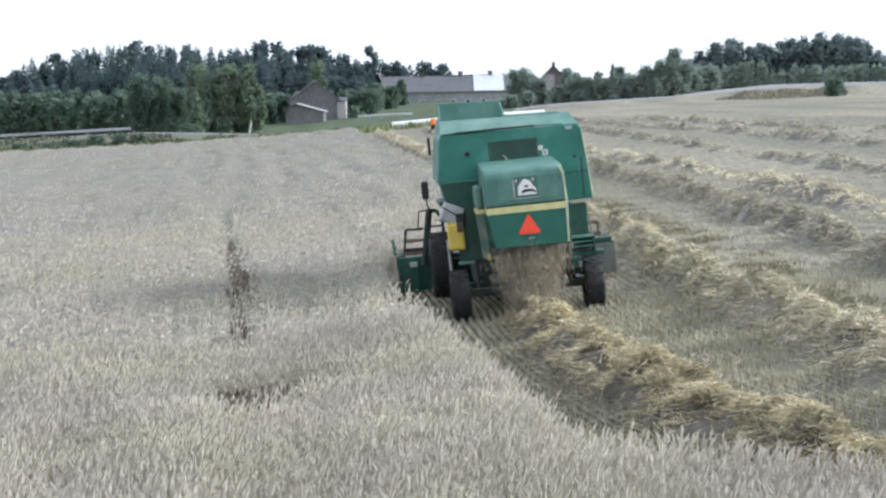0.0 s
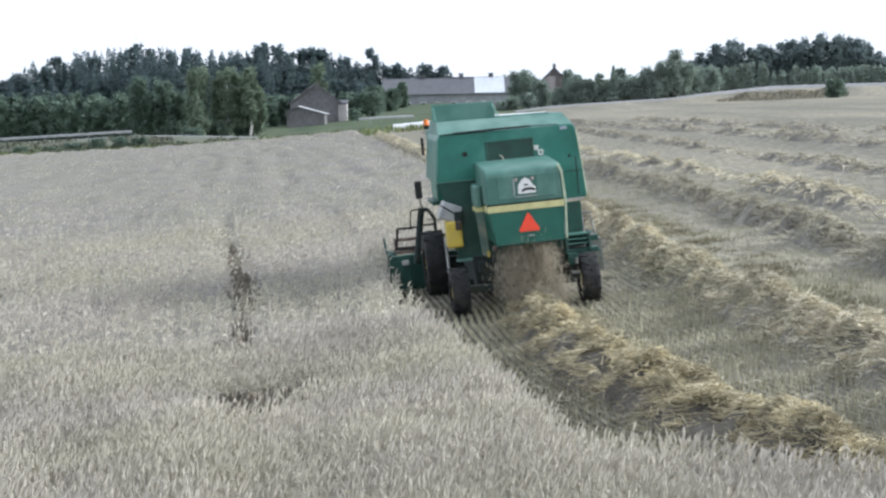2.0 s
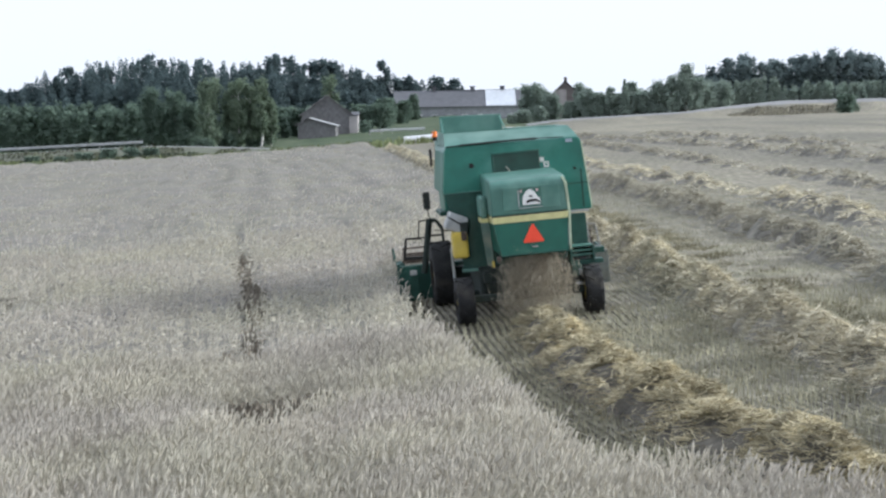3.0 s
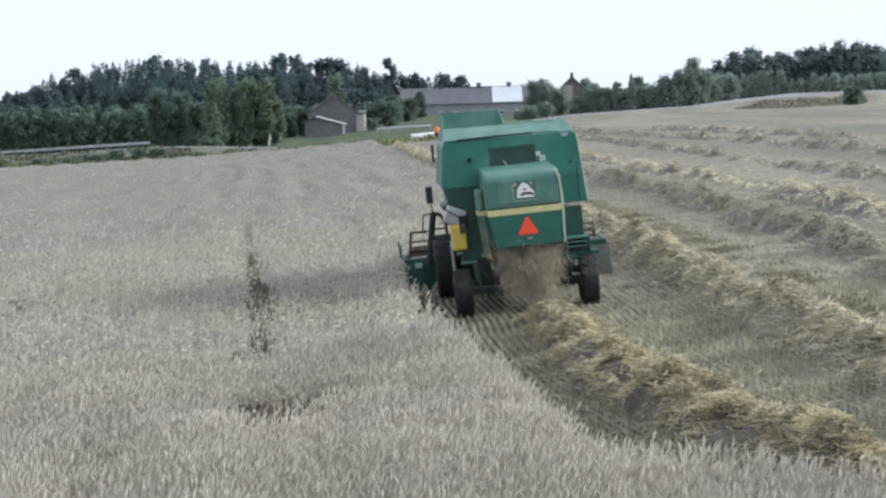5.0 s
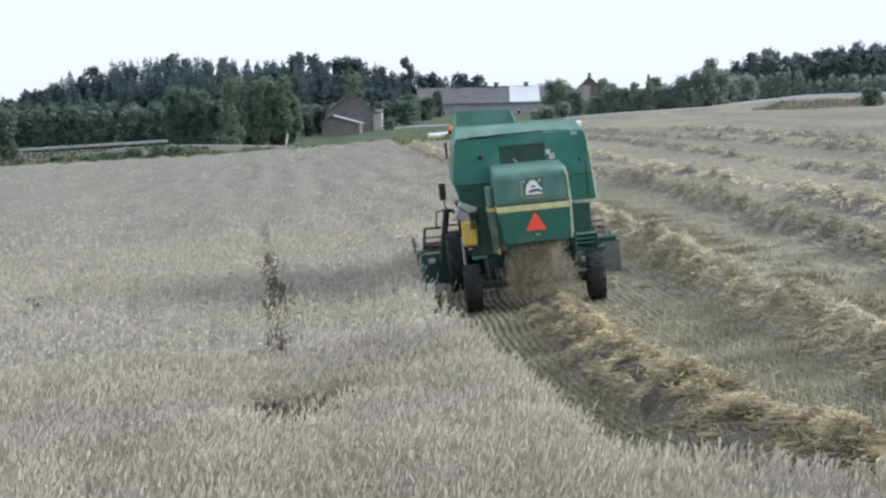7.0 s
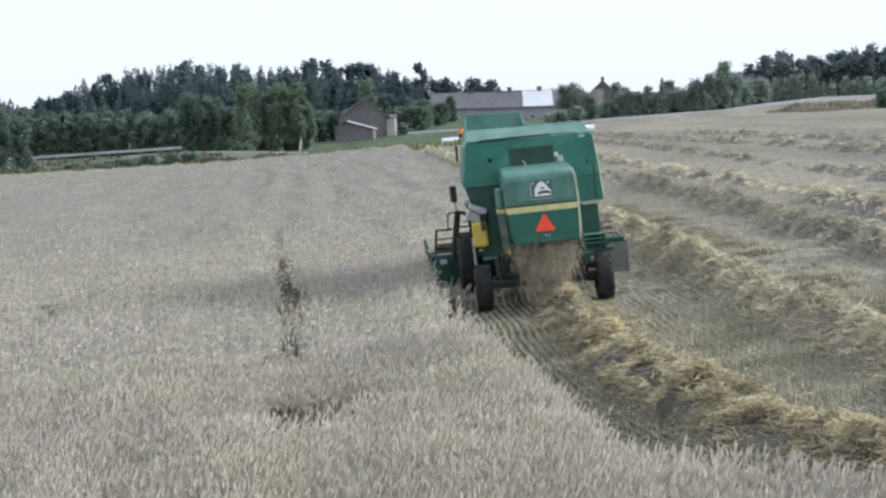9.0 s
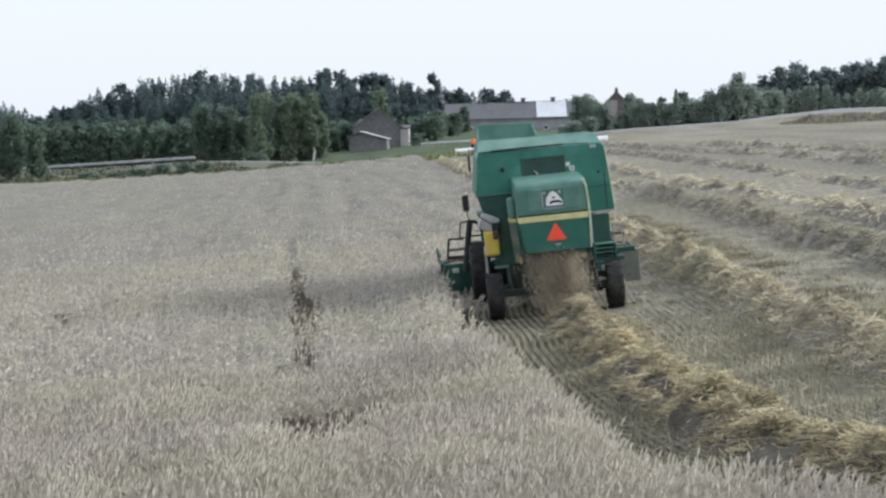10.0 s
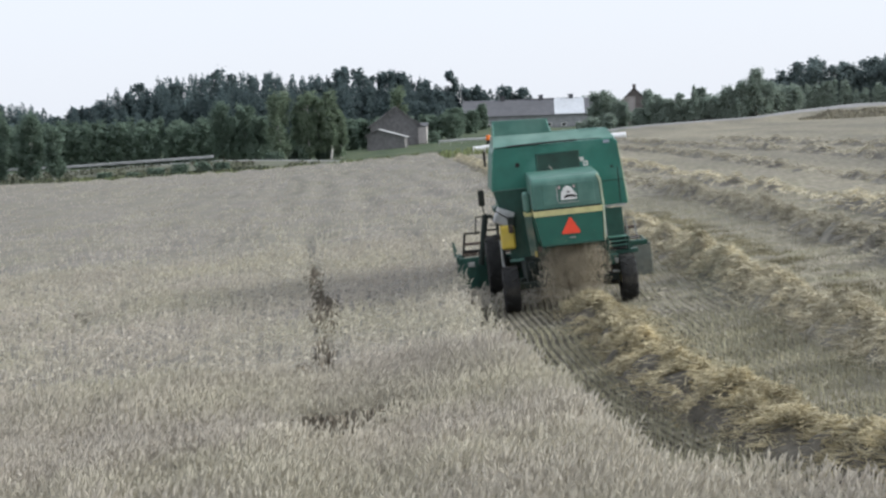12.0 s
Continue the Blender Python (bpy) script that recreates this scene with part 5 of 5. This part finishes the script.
def pane(root, x0, x1, y, z0, z1):
    w = simple("window", root, M_WHITE, [(x0, x1, y - 0.06, y + 0.02, z0, z1)])
    simple("pane", w, M_GLASS, [(x0 + 0.12, x1 - 0.12, y - 0.08, y - 0.061, z0 + 0.12, z1 - 0.12)])


barn = thing("grey_barn", -14.0, 264, 0, "weathered grey wooden barn with a steep gable", "barn", turn=4)
gabled(barn, -3.7, 3.7, -4, 7, -0.6, 2.9, 5.6, M_GREYWOOD, M_GREYWOOD, "y", 0.3)
for k in range(22):
    simple("board", barn, M_GREYWOOD, [(-3.66 + 0.345 * k, -3.61 + 0.345 * k, -4.03, -4.0, -0.5, 2.8 + 2.6 * (1 - abs(-3.63 + 0.345 * k) / 3.7))])
simple("barn_door", barn, M_GREYWOOD, [(0.6, 2.6, -4.06, -4.0, -0.5, 2.2)])
ext = thing("lean_to_shed", -9.75, 262, 0, "pale rendered lean-to beside the grey barn", "shed")
gabled(ext, -0.7, 0.5, -2, 4, -0.5, 2.7, 3.1, mat("pale_plaster", (0.42, 0.39, 0.38), 0.85, vary=0.12, grain=1.2, bump=0.2, bump_scale=8), M_ROOF, "x", 0.2)
shed = thing("small_shed", -14.2, 252, 0.4, "low grey shed with a pale tin roof", "shed", turn=-3)
bm = bmesh.new()
prism(bm, [(-3.0, -1.2), (2.3, -1.2), (2.3, 1.0), (-1.3, 2.0), (-3.0, 1.2)], "y", -2, 2)
part("wall", bm, M_GREYWOOD, shed)
bm = bmesh.new()
prism(bm, [(-1.5, 2.06), (2.6, 0.90), (2.6, 0.99), (-1.4, 2.15)], "y", -2.4, 2.3)
part("roof", bm, mat("tin_roof", (0.42, 0.42, 0.42), 0.5, metal=0.2, vary=0.2, grain=1.0), shed)
bm = bmesh.new()
prism(bm, [(-3.3, 1.02), (-1.45, 2.06), (-1.4, 2.22), (-3.35, 1.16)], "y", -2.3, 2.3)
part("roof", bm, M_GREYWOOD, shed)

cow = thing("long_barn", 9.2, 420, -0.4, "long low barn with grey roof and one pale new roof section", "barn", turn=-1)
gabled(cow, -15.0, 15.2, -8, 8, -1.5, 4.4, 7.9, M_WALL, M_ROOF, "x", 0.5)
bm = bmesh.new()
prism(bm, [(-8.4, 4.24), (-0.1, 7.98), (-0.1, 8.1), (-8.4, 4.38)], "x", 6.0, 13.0)
pale = part("roof_sheet", bm, M_ROOFNEW, cow, "pale new metal roof section")
pale.location.z = 0.12
for x in (-6.0, 3.0, 10.0):
    simple("roof_vent", cow, M_ROOF, [(x - 0.5, x + 0.5, -0.6, 0.4, 7.5, 8.9), (x - 0.7, x + 0.7, -0.8, 0.6, 8.9, 9.05)])
simple("ridge_cap", cow, M_ROOF, [(-4.0, 12.0, -0.25, 0.25, 8.02, 8.22)])
for k in range(8):
    pane(cow, -13.5 + 3.5 * k, -12.3 + 3.5 * k, -8.02, 1.6, 2.5)
simple("barn_door", cow, M_REDBROWN, [(-10.9, -8.9, -8.06, -8.0, -0.3, 2.6)])

home = thing("farmhouse", 27.0, 332, 0.45, "faded brown farmhouse with a dark gable roof among trees", "house", turn=-5)
gabled(home, -2.9, 2.9, -3, 6, -0.5, 5.0, 7.8, M_REDBROWN, M_ROOF, "y", 0.4)
pane(home, -1.8, -0.8, -3.06, 2.6, 3.7)
simple("chimney", home, M_REDBROWN, [(-0.3, 0.3, -0.2, 0.4, 7.2, 8.6)])
simple("gable_wall", home, mat("faded_plaster", (0.40, 0.36, 0.35), 0.85, vary=0.15, grain=1.5, bump=0.2), [(-2.0, 0.2, -3.05, -3.0, 2.4, 6.3)])

# ---- road, rails, wrapped bales ----
# the country road runs on a bank above the far margin of the crop
def road_level(x):
    return np.interp(x, (-120, -80, -52.5, -45, -34.3, -28, -14), (-2.2, -1.9, -1.36, -1.05, -0.62, -0.75, -1.3))


def bank_strip(name, rows, material, label, category):
    """A sheet along the road: rows are y and a height for each x."""
    xs = np.linspace(-120, -14, 160)
    v = np.stack([np.stack([xs, np.full_like(xs, y), z(xs, y)], -1) for y, z in rows]).reshape(-1, 3)
    n = len(xs)
    k = (np.arange(len(rows) - 1)[:, None] * n + np.arange(n - 1)[None]).ravel()
    return tagged(build(name, v, np.stack([k, k + 1, k + n + 1, k + n], -1), material, True), label, category, kind="structure")


M_VERGE = mat("dry_verge_grass", (0.105, 0.112, 0.078), 0.95, vary=0.45, grain=0.35, bump=0.8, bump_scale=3)
bank_strip("road", ((219.6, lambda x, y: road_level(x)), (222.0, lambda x, y: road_level(x) + 0.05), (224.8, lambda x, y: road_level(x))), M_ROAD, "pale gravel country road along the field", "road")
bank_strip("road_verge", ((205.0, lambda x, y: land(x, y) - 0.2), (208.0, lambda x, y: land(x, y) + 0.08 + 0.25 * vnoise(x, y, 3.0, 14)), (211.0, lambda x, y: land(x, y) * 0.7 + road_level(x) * 0.3 - 0.15 * vnoise(x, y, 4.0, 15)),
                          (215.0, lambda x, y: land(x, y) * 0.45 + road_level(x) * 0.55 + 0.2 * vnoise(x, y, 3.0, 16)), (219.59, lambda x, y: road_level(x) - 0.01)), M_VERGE, "dry grassy bank below the road", "verge")
bank_strip("road_shoulder", ((224.81, lambda x, y: road_level(x) - 0.01), (230.0, lambda x, y: land(x, y) - 0.3)), M_VERGE, "dry grassy bank behind the road", "verge")

# gravel track on the edge of the terrace beyond the stubble
xs, ys = np.linspace(17, 120, 160), np.array([281.0, 283.0, 285.0, 287.0, 289.0, 291.0, 294.0])
v, f = grid_sheet(xs, ys, lambda x, y: land(x, y) + 0.05)
tagged(build("farm_road", v, f, M_ROAD, True), "pale gravel track along the top of the stubble field", "road", kind="structure")


def guard_rail(pts, label):
    x0, y0, z0 = pts[0]
    root = thing("guard_rail", x0, y0, z0, label, "guard rail", "guard rails")
    for (ax, ay, az), (bx, by, bz) in zip(pts[:-1], pts[1:]):
        n = max(2, int(math.hypot(bx - ax, by - ay) / 4))
        p, q = Vector((ax - x0, ay - y0, az - z0)), Vector((bx - x0, by - y0, bz - z0))
        bm = bmesh.new()
        fold = [(0.0, 0.42), (-0.05, 0.49), (-0.05, 0.53), (0.0, 0.58), (-0.05, 0.63), (-0.05, 0.67), (0.0, 0.75), (0.02, 0.75), (0.02, 0.42)]
        ends = [[bm.verts.new((e.x, e.y + d, e.z + h)) for d, h in fold] for e in (p, q)]
        for i in range(len(fold)):
            j = (i + 1) % len(fold)
            bm.faces.new((ends[0][i], ends[1][i], ends[1][j], ends[0][j]))
        part("rail", bm, M_RAIL, root)
        for k in range(n):
            c = p.lerp(q, k / n)
            simple("post", root, M_STEEL, [(c.x - 0.06, c.x + 0.06, c.y + 0.03, c.y + 0.13, c.z - 0.8, c.z + 0.7)])
    return root


def on_road(x, y, lift=0.0):
    return (x, y, float(road_level(x)) + lift)


guard_rail([on_road(x, 219.8) for x in (-100, -80, -52.5, -45, -34.3)], "grey zinc guard rail along the road")
guard_rail([(-7.0, 243.0, 0.05), (-3.9, 243.6, 0.2), (0.5, 244.5, 0.3)], "pale guard rail beside the farm road")

bm = bmesh.new()
tube(bm, (-0.47, 0, 0), (0.47, 0, 0), 0.39, 20)
rounded(bm, 0.07, 2)
for v_ in bm.verts:
    v_.co.z *= 0.97
    v_.co += Vector((0, 1, 1)) * 0.02 * math.sin(v_.co.x * 9 + v_.co.y * 7)
me = bpy.data.meshes.new("wrapped_bale")
bm.to_mesh(me)
bm.free()
me.materials.append(mat("white_stretch_film", (0.82, 0.83, 0.84), 0.35, vary=0.05, grain=4, bump=0.2, bump_scale=12))
first = new("wrapped_bale", me)
tagged(first, "white plastic-wrapped round bale in a long row", "bale", "row of wrapped bales")
for k in range(18):
    x, y = -1.45 + 0.945 * k, 198.0
    m = pose(x, y, ground_z(x, y) + 0.36, 0, -4.0, RNG.uniform(-4, 4))
    if k == 0:
        first.matrix_basis = m
    else:
        copy_thing(first, m)

# earth bank with weeds at the top right of the field
xs, ys = np.linspace(47, 68, 90), np.linspace(268, 284, 40)


def bank_height(x, y):
    ridge = np.exp(-((y - 276.5) / 2.6) ** 2) * smooth((x - 48) / 5) * smooth((67 - x) / 3)
    return land(x, y) - 0.12 + ridge * (0.75 + 0.75 * vnoise(x, y, 2.2, 8))


v, f = grid_sheet(xs, ys, bank_height)
tagged(build("earth_bank", v, f, mat("dry_weeds", (0.235, 0.218, 0.17), 0.95, vary=0.4, grain=0.5, bump=1.0, bump_scale=2), True), "brownish earth bank grown with dry weeds", "bank", kind="structure")

# rank dark weeds between the crop and the road
n = 14000
x = RNG.uniform(-75, -26, n)
y = RNG.uniform(188, 209, n)
t = turn_z(RNG.uniform(0, 6.28, n)) @ turn_x(RNG.normal(0, 0.35, n))
v, f = scatter(np.array([(-0.22, 0, 0), (0.22, 0, 0), (0.12, 0.1, 1), (-0.12, 0.1, 1)]), LEAF_F, t, np.stack([x, y, land(x, y)], -1), RNG.uniform(0.2, 0.5, n) * (0.6 + 1.2 * vnoise(x, y, 5, 9)))
tagged(build("roadside_weeds", v, f, mat("rank_weeds", (0.085, 0.10, 0.065), 0.8, vary=0.35, grain=0.3, bump=0, island=0.4)), "rank dark green weeds below the road", "weeds", kind="stuff")

# tussocks on the bank below the road and on the earth bank
n = 7000
x, y = RNG.uniform(-75, -20, n), RNG.uniform(207, 219, n)
up = (y - 207) / 12.6
z = land(x, y) * (1 - up) + road_level(x) * up - 0.08
ok = vnoise(x, y, 4.0, 19) > 0.45
t = turn_z(RNG.uniform(0, 6.28, n)) @ turn_x(RNG.normal(0, 0.4, n))
v, f = scatter(np.array([(-0.3, 0, 0), (0.3, 0, 0), (0.14, 0.15, 1), (-0.14, 0.15, 1)]), LEAF_F, t[ok], np.stack([x, y, z], -1)[ok], RNG.uniform(0.15, 0.45, n)[ok])
tagged(build("verge_tussocks", v, f, mat("dull_tussocks", (0.10, 0.11, 0.075), 0.85, vary=0.35, grain=0.3, bump=0, island=0.4)), "dull green tussocks on the road bank", "grass", kind="stuff")
n = 5000
x, y = RNG.uniform(48, 67, n), RNG.uniform(271, 280, n)
t = turn_z(RNG.uniform(0, 6.28, n)) @ turn_x(RNG.normal(0, 0.4, n))
v, f = scatter(np.array([(-0.2, 0, 0), (0.2, 0, 0), (0.10, 0.15, 1), (-0.10, 0.15, 1)]), LEAF_F, t, np.stack([x, y, bank_height(x, y)], -1), RNG.uniform(0.15, 0.5, n))
tagged(build("bank_weeds", v, f, mat("brown_weeds", (0.26, 0.245, 0.19), 0.85, vary=0.35, grain=0.3, bump=0, island=0.35)), "dry brown weeds on the earth bank", "weeds", kind="stuff")

# tall grass and weeds along the far margin of the crop
n = 5000
x = RNG.uniform(-62, 4, n)
y = RNG.uniform(188, 205, n)
t = turn_z(RNG.uniform(0, 6.28, n)) @ turn_x(RNG.normal(0, 0.2, n))
v, f = scatter(np.array([(-0.10, 0, 0), (0.10, 0, 0), (0.05, 0.05, 1), (-0.05, 0.05, 1)]), LEAF_F, t, np.stack([x, y, land(x, y)], -1), RNG.uniform(0.2, 0.7, n))
tagged(build("margin_grass", v, f, mat("rough_grass", (0.16, 0.19, 0.08), 0.8, vary=0.3, grain=0.3, bump=0, island=0.4)), "rough green grass along the field margin", "grass", kind="stuff")


# ---- everything that moves ----
RUN = (
    (0.0, 2.012, 30.436, -0.148, 1.47, -4.77), (0.5, 2.030, 30.628, -0.144, 2.59, -4.76), (1.0, 2.035, 30.820, -0.140, 3.35, -4.74), (1.5, 2.020, 31.011, -0.135, 3.70, -4.72),
    (2.0, 1.995, 31.201, -0.131, 3.82, -4.70), (3.0, 1.924, 31.580, -0.122, 3.38, -4.66), (4.0, 1.839, 31.956, -0.113, 2.70, -4.62), (5.0, 1.753, 32.329, -0.104, 2.03, -4.58),
    (6.0, 1.697, 32.701, -0.095, 1.64, -4.54), (7.0, 1.648, 33.069, -0.086, 1.49, -4.50), (8.0, 1.619, 33.435, -0.077, 1.52, -4.47), (9.0, 1.589, 33.799, -0.068, 1.55, -4.43),
    (10.0, 1.567, 34.160, -0.059, 1.60, -4.39), (11.0, 1.545, 34.518, -0.050, 1.72, -4.35), (12.0, 1.521, 34.874, -0.041, 1.90, -4.31))


def motions():
    walk(HARVESTER, [(t, pose(x, y, z, 0, roll, yaw)) for t, x, y, z, yaw, roll in RUN])
    go = 0.37
    for ob, r in [(w, 0.45) for w in PARTS["wheels"]] + [(w, 0.67) for w in PARTS["front"]]:
        x, y, z = ob.matrix_basis.translation
        walk(ob, [(float(t), pose(x, y, z, -math.degrees(go * t / r))) for t in range(13)])
    x, y, z = PARTS["reel"].matrix_basis.translation
    walk(PARTS["reel"], [(0.5 * k, pose(x, y, z, -45.0 * k)) for k in range(25)])
    # straw: down behind the hood, then back up inside it
    lap = 1.3
    for ob, x, y, start, spin in PARTS["clumps"]:
        rows = []
        for k in range(121):
            t = 0.1 * k
            u = ((t + start) / lap) % 1.0
            if u < 0.5:
                s = u / 0.5
                at = (x * (1 + 0.12 * s), y - 0.10 * s, 1.20 - 0.85 * (0.45 * s + 0.55 * s * s))
            else:
                s = (u - 0.5) / 0.5
                at = (x, y + 0.35 * math.sin(math.pi * s) - 0.1 * (1 - s), 0.35 + 0.85 * s)
            rows.append((t, pose(*at, spin * math.sin(math.tau * u), 0.6 * spin * math.cos(math.tau * u), spin)))
        walk(ob, rows)
    # each fresh heap rises into place as the straw gathers on it
    for ob, y0 in FRESH:
        when = float(np.interp(y0 + 0.55, [r[2] - 0.75 for r in RUN], [r[0] for r in RUN]))
        rows = [(0.0, pose(0, y0, -0.75 if when > 0.8 else 0.0))]
        if when > 0.8:
            for t, dz in ((when - 0.75, -0.75), (when + 0.25, 0.0)):
                if 0.05 < t < 11.9:
                    rows.append((t, pose(0, y0, dz)))
        rows.append((12.0, pose(0, y0, rows[-1][1].translation.z)))
        walk(ob, rows)
    # each strip of grain topples forward when the cutter bar passes
    for ob, y0 in STRIPS:
        when = float(np.interp(y0 + 0.1, [r[2] + 5.2 for r in RUN], [r[0] for r in RUN], left=-1, right=99))
        base = ob.matrix_basis.copy()
        fallen = base @ pose(0, 0, -0.05, -84)
        if when < 0.3:
            rows = [(0.0, fallen), (12.0, fallen)]
        elif when > 11.5:
            rows = [(0.0, base), (12.0, base)]
        else:
            rows = [(0.0, base), (when - 0.1, base), (when + 0.2, base @ pose(0, 0, -0.02, -45)), (when + 0.4, fallen), (12.0, fallen)]
        walk(ob, rows)


motions()
